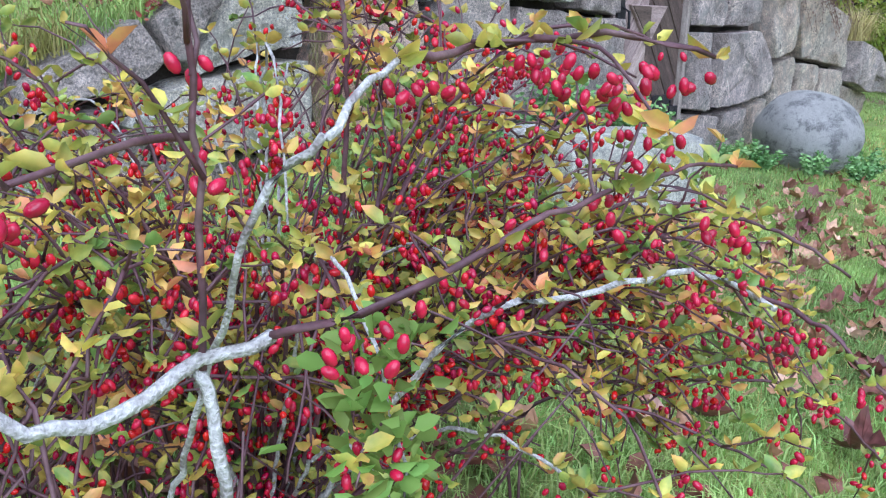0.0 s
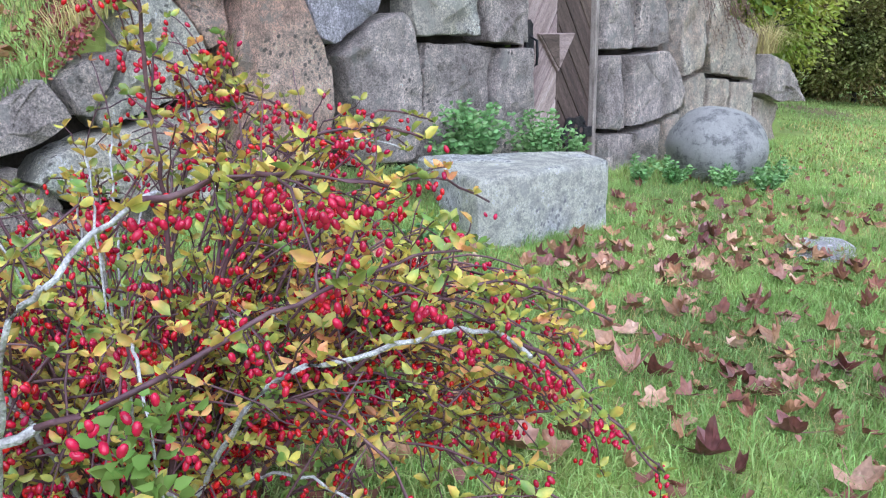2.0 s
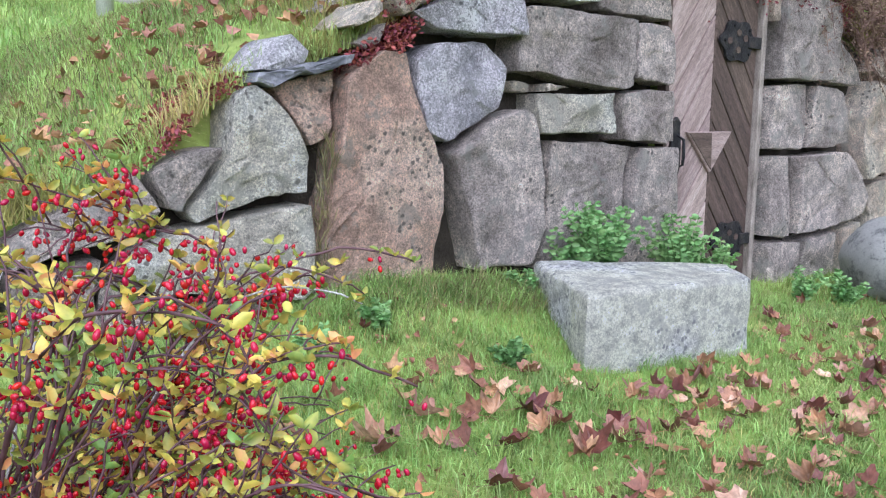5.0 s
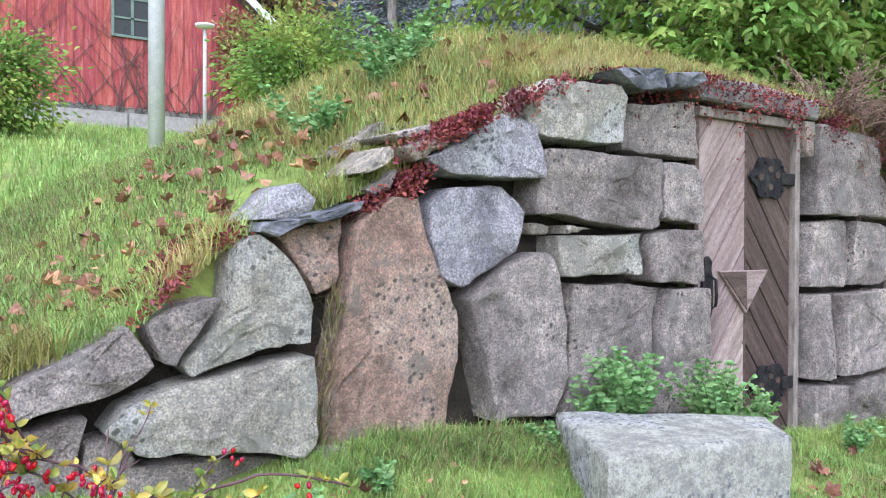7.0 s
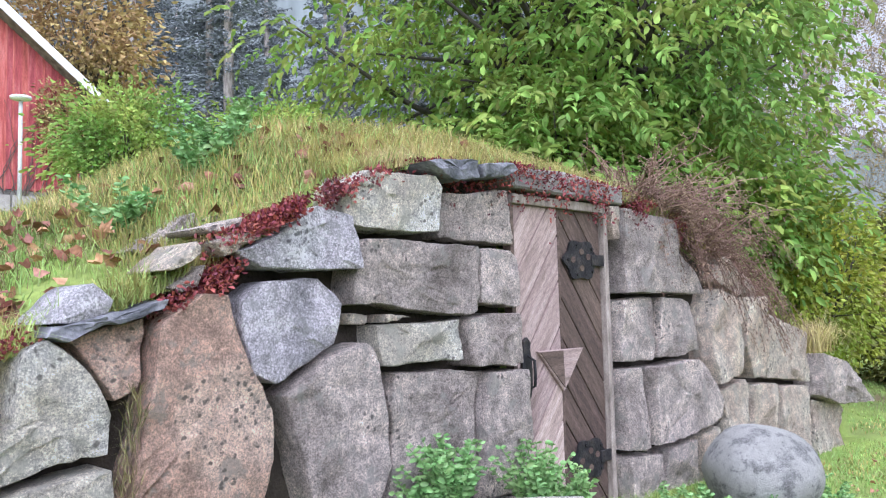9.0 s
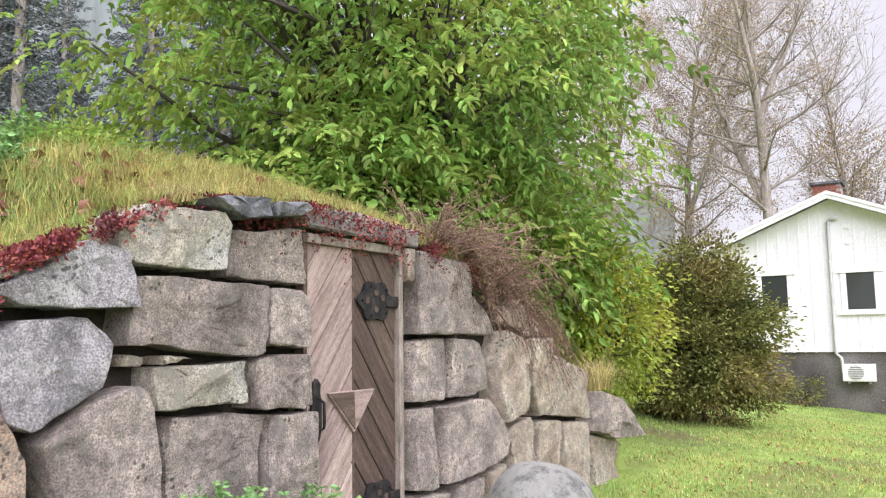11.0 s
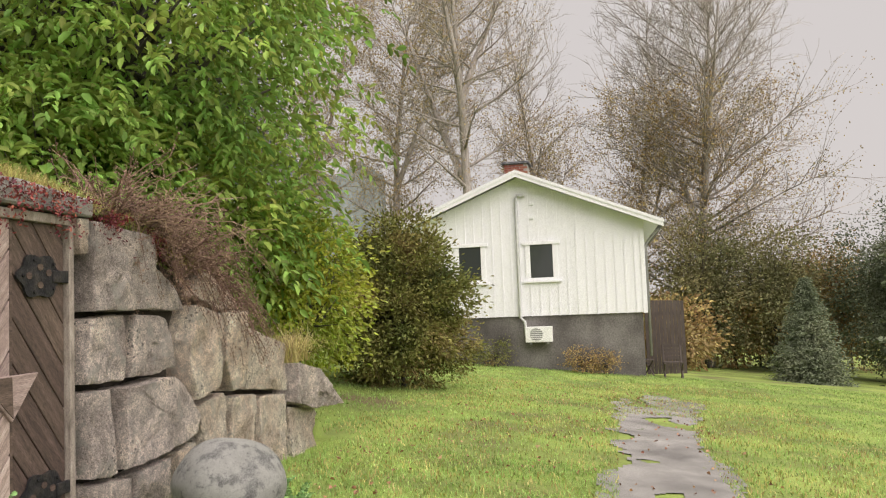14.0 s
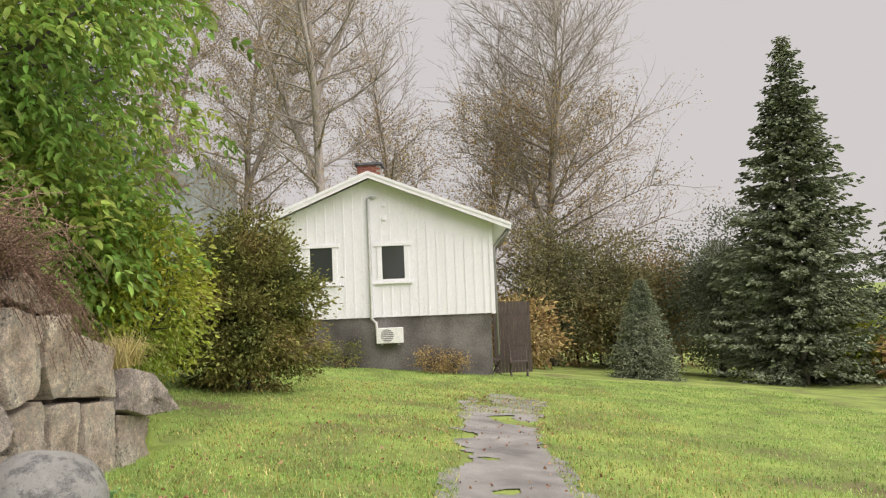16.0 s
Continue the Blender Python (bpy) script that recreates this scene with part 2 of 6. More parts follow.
def part(name, source, material, parent=None, label="", smooth=False):
    """One mesh object, from a bmesh or a mesh, under a thing or under a part."""
    if isinstance(source, bmesh.types.BMesh):
        me = bpy.data.meshes.new(name)
        bmesh.ops.recalc_face_normals(source, faces=source.faces[:])
        source.to_mesh(me)
        source.free()
        me.materials.append(material)
        if smooth:
            me.polygons.foreach_set("use_smooth", [True] * len(me.polygons))
    else:
        me = source
    ob = new(name, me)
    if parent is not None:
        ob.parent = parent
        ob.matrix_parent_inverse = Matrix.Translation(-parent.location) if parent.parent is None else Matrix()
    if label:
        ob["label"] = label
    return ob


def box(x0, x1, y0, y1, z0, z1, bevel=0.0, bm=None):
    own = bmesh.new()
    m = Matrix.Translation(((x0 + x1) / 2, (y0 + y1) / 2, (z0 + z1) / 2)) @ Matrix.Diagonal((abs(x1 - x0), abs(y1 - y0), abs(z1 - z0), 1))
    bmesh.ops.create_cube(own, size=1, matrix=m)
    if bevel:
        bmesh.ops.bevel(own, geom=own.edges[:], offset=bevel, segments=2, affect="EDGES", profile=0.6)
    if bm is None:
        return own
    tmp = bpy.data.meshes.new("tmp")
    own.to_mesh(tmp)
    own.free()
    bm.from_mesh(tmp)
    bpy.data.meshes.remove(tmp)
    return bm


def prism(points, y0, y1, bevel=0.0):
    """A polygon in x, z drawn out from y0 to y1."""
    bm = bmesh.new()
    a = [bm.verts.new((x, y0, z)) for x, z in points]
    b = [bm.verts.new((x, y1, z)) for x, z in points]
    bm.faces.new(a)
    bm.faces.new(b[::-1])
    for i in range(len(a)):
        j = (i + 1) % len(a)
        bm.faces.new((a[i], a[j], b[j], b[i]))
    bmesh.ops.recalc_face_normals(bm, faces=bm.faces[:])
    if bevel:
        bmesh.ops.bevel(bm, geom=bm.edges[:], offset=bevel, segments=1, affect="EDGES")
    return bm


def tube(points, radii, sides=6, caps=True):
    """Vertices and faces of a tapering tube along a line of points."""
    vs, fs = [], []
    pts = [Vector(p) for p in points]
    for i, p in enumerate(pts):
        d = (pts[min(i + 1, len(pts) - 1)] - pts[max(i - 1, 0)]).normalized()
        u = d.orthogonal().normalized()
        w = d.cross(u)
        for k in range(sides):
            a = 2 * math.pi * k / sides
            vs.append(p + (u * math.cos(a) + w * math.sin(a)) * radii[i])
    for i in range(len(pts) - 1):
        for k in range(sides):
            j = (k + 1) % sides
            fs.append((i * sides + k, i * sides + j, (i + 1) * sides + j, (i + 1) * sides + k))
    if caps:
        fs.append(tuple(range(sides))[::-1])
        fs.append(tuple(range((len(pts) - 1) * sides, len(pts) * sides)))
    return vs, fs


class Soup:
    """Gathers many small pieces into one mesh."""

    def __init__(self):
        self.v, self.f = [], []

    def add(self, vs, fs):
        o = len(self.v)
        self.v.extend(tuple(v) for v in vs)
        self.f.extend(tuple(i + o for i in f) for f in fs)

    def mesh(self, name, material, smooth=False):
        return mesh_of(name, self.v, self.f, material, smooth)


def knots(x, pairs):
    return float(np.interp(x, [p[0] for p in pairs], [p[1] for p in pairs]))


def smooth01(x, a, b):
    t = min(1.0, max(0.0, (x - a) / (b - a)))
    return t * t * (3 - 2 * t)


# ---------------------------------------------------------------- the ground
WALL_TOP = [(-8, 0.85), (0, 0.85), (0.96, 0.98), (1.34, 1.1), (1.66, 1.38), (2.0, 1.52), (2.36, 1.66), (2.65, 1.82), (2.94, 2.0), (3.2, 2.12), (3.42, 2.2),
            (4.2, 2.27), (5.3, 2.22), (6.0, 2.08), (6.8, 1.8), (7.6, 1.42), (8.37, 1.05), (9.3, 0.45), (9.8, 0.2)]
LAWN = [(-30, 0.6), (0, 0.5), (1, 0.45), (2, 0.31), (3, 0.2), (4, 0.15), (5.5, 0.08), (9, -0.05), (14, -0.25), (25, -0.55), (40, -1.4), (70, -2.5), (300, -3)]
STEP = 2.82


def front(x, y):
    """The lawn before the wall, falling gently away to the south and east."""
    z = knots(x, LAWN) + 0.1 * (max(-14.0, min(y, 2.7)) - 1)
    z += 0.2 * math.exp(-((y - 2.65) / 0.45) ** 2) * smooth01(x, 1.5, 2.3) * (1 - smooth01(x, 3.3, 4.2)) if y > 0 else 0
    return z


def behind(x, y):
    """The bank over the cellar and the hillside behind it."""
    d = max(0.0, y - STEP)
    west = 1.05 + 0.165 * d
    east = front(x, 2.7) + 0.3 * min(d, 8) + 0.12 * max(0, d - 8)
    k = smooth01(x, 6.0, 11.0)
    hill = west * (1 - k) + east * k
    crown = smooth01(x, 1.0, 2.6) * (1 - smooth01(x, 6.2, 8.5))
    t = knots(x, WALL_TOP)
    if x > 9.2:
        t = max(t, front(x, 2.7)) if x < 9.8 else front(x, 2.7)
    bank = t + 0.42 * crown * (1 - math.exp(-d / 0.7)) + 0.08 * d
    w = math.exp(-(d / 4.5) ** 2)
    return w * bank + (1 - w) * hill


def height(x, y):
    z = front(x, y) if y < STEP else behind(x, y)
    near = 1 if abs(x) < 30 and abs(y) < 30 else 0
    return z + near * (0.03 * noise.noise((x * 1.3, y * 1.3, 0)) + 0.012 * noise.noise((x * 5, y * 5, 3)))


def span(*runs):
    out = []
    for a, b, s in runs:
        out += list(np.arange(a, b, s))
    return [float(v) for v in out]


gx = span((-3000, -300, 900), (-300, -40, 65), (-40, -6, 4), (-6, 0, 0.5), (0, 10, 0.125), (10, 30, 0.5), (30, 80, 2.5), (80, 300, 40), (300, 3001, 900))
gy = span((-3000, -300, 900), (-300, -40, 65), (-40, -8, 2), (-8, -1, 0.5), (-1, 2.8, 0.1)) + [STEP - 0.01, STEP] + span((2.95, 5, 0.125), (5, 12, 0.35), (12, 40, 1.2), (40, 120, 10), (120, 300, 60), (300, 3001, 900))
gv = [(x, y, height(x, y)) for y in gy for x in gx]
gf = [(j * len(gx) + i, j * len(gx) + i + 1, (j + 1) * len(gx) + i + 1, (j + 1) * len(gx) + i) for j in range(len(gy) - 1) for i in range(len(gx) - 1)]

GRASSG = ramp_mat("lawn_turf", [(0.14, 0.113, 0.049), (0.167, 0.205, 0.049), (0.216, 0.297, 0.059), (0.292, 0.351, 0.081)], 0.8, 0.95, 0.5, fine=26, spread=(0.28, 0.66), grain=(0.8, 1.18))
ground = tagged(new("ground", mesh_of("ground", gv, gf, GRASSG, True)), "damp green lawn and grassy bank rising behind a stone wall", "ground", kind="structure")

# ---------------------------------------------------------------- the stone front of the cellar
wall = thing("wall_front", "dry-stone granite front wall of an earth cellar, built into a grassy bank", "stone wall", kind="structure")
stone_rng = random.Random(4)


def stone(outline, material, y=2.62, depth=0.34, bulge=0.05, rough=0.03, parent=wall, name="stone", lean=0.0):
    """A rough-hewn block from the corners of its face in x, z: worn arrises, a bulging hewn face, sides running back into the bank."""
    seed = stone_rng.uniform(0, 100)
    y += stone_rng.uniform(-0.028, 0.022)
    n = len(outline)
    cx, cz = sum(p[0] for p in outline) / n, sum(p[1] for p in outline) / n
    outline = [(cx + (x - cx) * (1 - 0.007 / max(0.05, math.hypot(x - cx, z - cz))), cz + (z - cz) * (1 - 0.007 / max(0.05, math.hypot(x - cx, z - cz)))) for x, z in outline]
    rim = []
    for i in range(n):
        (x0, z0), (x1, z1) = outline[i], outline[(i + 1) % n]
        k = max(2, int(math.hypot(x1 - x0, z1 - z0) / 0.04))
        rim += [(x0 + (x1 - x0) * j / k, z0 + (z1 - z0) * j / k) for j in range(k)]
    rim = [(x + 0.009 * noise.noise((x * 9, z * 9, seed)) + 0.008 * noise.noise((x * 26, z * 26, seed)), z + 0.009 * noise.noise((x * 9, seed, z * 9)) + 0.008 * noise.noise((x * 26, seed, z * 26))) for x, z in rim]
    for _ in range(1):
        rim = [((rim[i - 1][0] + 10 * rim[i][0] + rim[(i + 1) % len(rim)][0]) / 12, (rim[i - 1][1] + 10 * rim[i][1] + rim[(i + 1) % len(rim)][1]) / 12) for i in range(len(rim))]
    rings = [(0.0, depth), (0.0, 0.003), (0.004, -0.004), (0.012, -0.006), (0.026, -0.007)]
    m = len(rim)
    vs, fs = [], []
    size = sum(math.hypot(x - cx, z - cz) for x, z in rim) / m
    tilt = stone_rng.uniform(-0.04, 0.04), stone_rng.uniform(-0.05, 0.05)

    def put(x, z, dy, k):
        h = noise.noise((x * 5, z * 5, seed)) * rough + abs(noise.noise((x * 11, z * 11, seed + 9))) * rough * 0.8 + noise.noise((x * 30, z * 30, seed + 3)) * rough * 0.3
        face = tilt[0] * (x - cx) + tilt[1] * (z - cz) + lean * (z - cz)
        vs.append((x, y + dy + face + h * (1 if dy < 0.1 else 0), z + 0.4 * h))

    for inset, dy in rings:
        for x, z in rim:
            r = math.hypot(x - cx, z - cz) or 1
            k = max(0.3, 1 - inset / r)
            put(cx + (x - cx) * k, cz + (z - cz) * k, dy, k)
    for q in (0.8, 0.62, 0.45, 0.28, 0.14):
        for x, z in rim:
            r = math.hypot(x - cx, z - cz) or 1
            k = min(q, max(0.12, 1 - 0.1 / r))
            put(cx + (x - cx) * k, cz + (z - cz) * k, -0.008 - bulge * 0.14 * (1 - q * q) * min(1, size / 0.3), k)
    put(cx, cz, -0.008 - bulge * 0.14 * min(1, size / 0.3), 0)
    rows = len(rings) + 5
    for r in range(rows - 1):
        for i in range(m):
            j = (i + 1) % m
            fs.append((r * m + i, r * m + j, (r + 1) * m + j, (r + 1) * m + i))
    for i in range(m):
        fs.append(((rows - 1) * m + i, (rows - 1) * m + (i + 1) % m, rows * m))
    bm = bmesh.new()
    bv = [bm.verts.new(v) for v in vs]
    for f in fs:
        bm.faces.new([bv[i] for i in f])
    ob = part(name, bm, material, parent, smooth=True)
    ob.data.set_sharp_from_angle(angle=radians(20))
    return ob


# thin earth sheet; its near black also stands in for shade between stones
SOIL = ramp_mat("shade_dark_soil", [(0.02, 0.016, 0.012), (0.05, 0.04, 0.03)], 9, 1.0, 0.5)
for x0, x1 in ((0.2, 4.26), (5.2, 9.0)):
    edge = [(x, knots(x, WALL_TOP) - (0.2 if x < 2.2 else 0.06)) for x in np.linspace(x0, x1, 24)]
    part("earth_core", prism([(x0, 0.0)] + [(x1, 0.0)] + edge[::-1], 2.785, 2.812), SOIL, wall, "near-black earth sheet that also paints shade into the joints")
# the low western end of the wall
stone([(0.2, 0.75), (0.55, 0.86), (0.86, 0.9), (0.88, 0.7), (0.5, 0.58), (0.2, 0.55)], GREY)
stone([(0.91, 0.9), (1.06, 0.98), (1.33, 1.12), (1.37, 1.06), (1.42, 0.98), (1.3, 0.9), (1.12, 0.88), (0.91, 0.83)], GREY, y=2.6)
stone([(0.9, 0.8), (1.2, 0.84), (1.17, 0.72), (1.2, 0.55), (0.9, 0.5)], GREY)
stone([(1.29, 0.85), (1.47, 0.9), (1.98, 0.98), (2.0, 0.83), (1.98, 0.64), (1.93, 0.6), (1.67, 0.66), (1.38, 0.67), (1.23, 0.77)], PALE, y=2.6)
stone([(1.3, 0.64), (1.66, 0.63), (1.98, 0.57), (1.9, 0.4), (1.3, 0.42)], GREY, y=2.66)
stone([(1.19, 0.75), (1.29, 0.77), (1.36, 0.67), (1.32, 0.45), (1.18, 0.45)], GREY, y=2.64)
stone([(1.38, 1.11), (1.51, 1.19), (1.64, 1.21), (1.63, 1.18), (1.47, 0.97), (1.43, 0.98)], GREY)
stone([(1.69, 1.4), (1.78, 1.43), (1.86, 1.37), (1.94, 1.27), (1.99, 1.16), (1.98, 1.01), (1.81, 1.0), (1.53, 0.92), (1.49, 0.96), (1.66, 1.16)], PALE, bulge=0.08)
stone([(1.84, 1.42), (2.13, 1.49), (2.12, 1.37), (2.1, 1.23), (2.01, 1.19), (1.92, 1.33)], PINK)
stone([(1.75, 1.43), (1.76, 1.47), (2.0, 1.52), (2.21, 1.56), (2.19, 1.52), (2.01, 1.475), (1.81, 1.42)], SLATE, y=2.58, bulge=0.01)
stone([(1.75, 1.475), (1.91, 1.63), (2.0, 1.56), (1.97, 1.51), (1.82, 1.47)], BLUE, y=2.6, bulge=0.02)
stone([(2.21, 1.5), (2.33, 1.59), (2.44, 1.58), (2.48, 1.46), (2.53, 1.32), (2.67, 1.1), (2.67, 0.98), (2.63, 0.74), (2.6, 0.5), (2.05, 0.45), (2.02, 0.76), (2.09, 1.01), (2.12, 1.2), (2.15, 1.46)], PINK, bulge=0.07)
stone([(2.0, 0.63), (2.3, 0.61), (2.2, 0.4), (1.95, 0.4)], GREY, y=2.56)
stone([(2.5, 1.55), (2.61, 1.64), (2.9, 1.65), (3.02, 1.54), (2.98, 1.36), (2.67, 1.2), (2.56, 1.24), (2.51, 1.41)], BLUE, bulge=0.07)
stone([(2.69, 1.16), (2.94, 1.31), (3.15, 1.36), (3.21, 1.31), (3.26, 1.04), (3.29, 0.78), (3.2, 0.6), (2.86, 0.6), (2.76, 0.98)], GREY)
stone([(2.44, 1.74), (2.61, 1.79), (2.88, 1.96), (3.07, 1.92), (3.11, 1.68), (2.58, 1.67)], BLUE, y=2.56, bulge=0.06)
# squared blocks beside the door
stone([(3.0, 2.02), (3.13, 2.14), (3.58, 2.16), (3.63, 2.1), (3.62, 1.87), (3.13, 1.87), (3.02, 1.9)], PALE, y=2.61, bulge=0.04)
stone([(3.1, 1.8), (3.15, 1.84), (3.92, 1.82), (3.9, 1.48), (3.81, 1.46), (3.19, 1.53), (3.07, 1.53)], GREY, y=2.6, bulge=0.04)
stone([(3.94, 1.82), (4.18, 1.82), (4.25, 1.77), (4.25, 1.49), (3.92, 1.52)], GREY, bulge=0.03)
stone([(3.22, 1.42), (3.78, 1.45), (3.8, 1.23), (3.24, 1.24)], PALE, y=2.6, bulge=0.03)
stone([(3.81, 1.45), (4.26, 1.48), (4.28, 1.18), (3.83, 1.2)], GREY, bulge=0.03)
stone([(3.34, 1.21), (3.95, 1.18), (3.9, 0.98), (3.87, 0.6), (3.27, 0.55), (3.32, 0.91), (3.29, 1.07)], GREY, bulge=0.04)
stone([(3.98, 1.17), (4.28, 1.16), (4.3, 0.5), (3.92, 0.5), (3.92, 0.92)], GREY, bulge=0.03)
stone([(3.65, 2.08), (4.2, 2.15), (4.25, 1.84), (3.67, 1.85)], GREY, bulge=0.04)
stone([(3.3, 0.55), (4.28, 0.48), (4.28, 0.2), (3.3, 0.25)], GREY)
stone([(3.46, 2.22), (3.85, 2.26), (3.87, 2.17), (3.65, 2.13)], SLATE, y=2.55, bulge=0.015)
stone([(3.88, 2.25), (4.11, 2.28), (4.16, 2.24), (4.07, 2.19), (3.89, 2.17)], SLATE, y=2.55, bulge=0.015)
# loose coping on the slope
stone([(2.16, 1.66), (2.31, 1.78), (2.33, 1.73), (2.23, 1.66)], TAN, y=2.6, bulge=0.02)
stone([(2.21, 1.6), (2.36, 1.7), (2.33, 1.61), (2.26, 1.58)], GREY, y=2.6, bulge=0.02)
stone([(2.35, 1.78), (2.56, 1.83), (2.59, 1.8), (2.41, 1.72)], TAN, y=2.58, bulge=0.02)
stone([(2.36, 1.84), (2.56, 1.89), (2.55, 1.85), (2.39, 1.82)], GREY, y=2.66, bulge=0.02)
stone([(2.22, 1.76), (2.55, 1.96), (2.58, 1.88), (2.36, 1.74)], GREY, y=3.02, bulge=0.02)
stone([(2.56, 1.91), (2.8, 2.01), (2.92, 2.0), (2.7, 1.88)], GREY, y=3.02, bulge=0.02)
stone([(3.08, 1.49), (3.22, 1.48), (3.2, 1.43), (3.1, 1.43)], TAN, y=2.66, bulge=0.01)
stone([(3.27, 1.48), (3.47, 1.465), (3.27, 1.435)], TAN, y=2.63, bulge=0.01)
# east of the door
stone([(5.2, 2.14), (5.31, 2.14), (5.3, 1.92), (5.21, 1.91)], TAN, bulge=0.01)
stone([(5.34, 2.13), (5.98, 2.09), (6.0, 1.57), (5.32, 1.57)], GREY, bulge=0.03)
stone([(5.31, 1.54), (5.69, 1.55), (5.67, 1.12), (5.3, 1.12)], GREY, bulge=0.03)
stone([(5.77, 1.48), (5.79, 1.55), (6.19, 1.52), (6.32, 1.15), (6.06, 1.13), (5.72, 1.12)], GREY, bulge=0.03)
stone([(6.03, 1.94), (6.4, 1.75), (6.5, 1.56), (6.03, 1.57)], GREY, y=2.68)
stone([(6.55, 1.61), (6.95, 1.53), (6.96, 1.05), (6.86, 0.94), (6.49, 0.88), (6.42, 1.05), (6.42, 1.35)], TAN, y=2.6, bulge=0.05)
stone([(7.0, 1.53), (7.44, 1.55), (7.4, 0.89), (7.18, 0.87), (7.0, 1.14)], TAN, bulge=0.04)
stone([(7.5, 1.4), (8.29, 1.21), (8.3, 0.77), (7.47, 0.86)], TAN, bulge=0.05)
stone([(5.3, 1.09), (5.53, 1.08), (5.56, 0.54), (5.3, 0.56)], GREY, bulge=0.03)
stone([(5.59, 1.08), (6.18, 1.11), (6.34, 1.05), (6.6, 0.77), (6.57, 0.63), (6.04, 0.57), (5.61, 0.56)], GREY, bulge=0.05)
stone([(6.54, 0.84), (6.98, 0.91), (7.05, 0.81), (6.99, 0.5), (6.95, 0.2), (6.7, 0.2), (6.63, 0.62)], TAN, bulge=0.04)
stone([(7.12, 0.85), (7.62, 0.81), (7.55, 0.15), (7.07, 0.15)], TAN, bulge=0.04)
stone([(7.66, 0.79), (8.29, 0.74), (8.27, 0.1), (7.6, 0.12)], TAN, bulge=0.04)
stone([(8.36, 1.02), (8.91, 0.92), (9.6, 0.48), (8.79, 0.52), (8.33, 0.64)], GREY, y=2.5, bulge=0.05)
stone([(8.35, 0.6), (9.05, 0.5), (9.03, 0.08), (8.33, 0.1)], TAN, bulge=0.04)
stone([(5.31, 0.53), (5.72, 0.5), (5.72, 0.1), (5.31, 0.1)], GREY, bulge=0.03)
stone([(5.77, 0.51), (6.2, 0.54), (6.26, 0.1), (5.76, 0.1)], GREY, bulge=0.03)
stone([(6.27, 0.55), (6.55, 0.58), (6.68, 0.1), (6.3, 0.1)], TAN, bulge=0.03)
stone([(6.81, 1.86), (7.34, 1.65), (7.58, 1.44), (7.0, 1.56), (6.6, 1.66)], TAN, y=2.66, bulge=0.03)

lintel = tagged(new("trim_lintel", bpy.data.meshes.new("trim_lintel")), "weathered grey concrete lintel over the cellar door", "lintel", kind="structure")
lb = prism([(4.17, 2.275), (4.7, 2.3), (5.34, 2.255), (5.34, 2.145), (4.24, 2.165)], 2.615, 2.95, 0.012)
lb.to_mesh(lintel.data)
lb.free()
lintel.data.materials.append(CONC)

# ---------------------------------------------------------------- the door
door = thing("door_1", "closed weathered double-layer plank door in a chevron pattern with black iron hinges", "door", kind="structure")
DY = 2.71
part("door_frame", box(4.27, 5.19, DY - 0.05, DY + 0.03, 2.085, 2.14, 0.006), FRAMEW, door, "silvered wooden head rail")
part("door_frame", box(5.155, 5.2, DY - 0.055, DY + 0.03, 0.2, 2.085, 0.005), FRAMEW, door, "pale wooden edge strip")
part("door_frame", box(4.262, 4.295, DY - 0.03, DY + 0.03, 0.2, 2.085, 0.004), DARKWOOD, door)
part("backing", box(4.29, 5.16, DY + 0.012, DY + 0.05, 0.2, 2.085), DARKWOOD, door)


def clip_poly(poly, a, b, c):
    """Keeps the part of a polygon where a*x + b*z <= c."""
    out = []
    for i in range(len(poly)):
        p, q = poly[i], poly[(i + 1) % len(poly)]
        dp, dq = a * p[0] + b * p[1] - c, a * q[0] + b * q[1] - c
        if dp <= 0:
            out.append(p)
        if dp * dq < 0:
            t = dp / (dp - dq)
            out.append((p[0] + t * (q[0] - p[0]), p[1] + t * (q[1] - p[1])))
    return out


def planks(x0, x1, slope, offset, material, width, y_off):
    """Slanting boards that fill one half of the door."""
    ln = math.hypot(1, slope)
    k = -30
    while k < 40:
        c0, c1 = offset + k * width * ln, offset + (k + 1) * width * ln - 0.013
        poly = [(x0, 0.22), (x1, 0.22), (x1, 2.083), (x0, 2.083)]
        poly = clip_poly(poly, -slope, 1, c1)
        poly = clip_poly(poly, slope, -1, -c0)
        k += 1
        if len(poly) < 3:
            continue
        area = abs(sum(poly[i][0] * poly[(i + 1) % len(poly)][1] - poly[(i + 1) % len(poly)][0] * poly[i][1] for i in range(len(poly)))) / 2
        if area < 0.0015:
            continue
        cx, cz = sum(p[0] for p in poly) / len(poly), sum(p[1] for p in poly) / len(poly)
        turn = math.atan(slope)
        lay = Matrix.Translation((cx, DY + y_off + random.uniform(-0.003, 0.003), cz)) @ Matrix.Rotation(-turn, 4, "Y")
        bm = prism(poly, 0, 0.028)
        bm.transform(lay.inverted() @ Matrix.Translation((0, DY + y_off, 0)))
        bmesh.ops.bevel(bm, geom=bm.edges[:], offset=0.003, segments=1, affect="EDGES")
        ob = part("plank", bm, material, door)
        ob.matrix_basis = lay


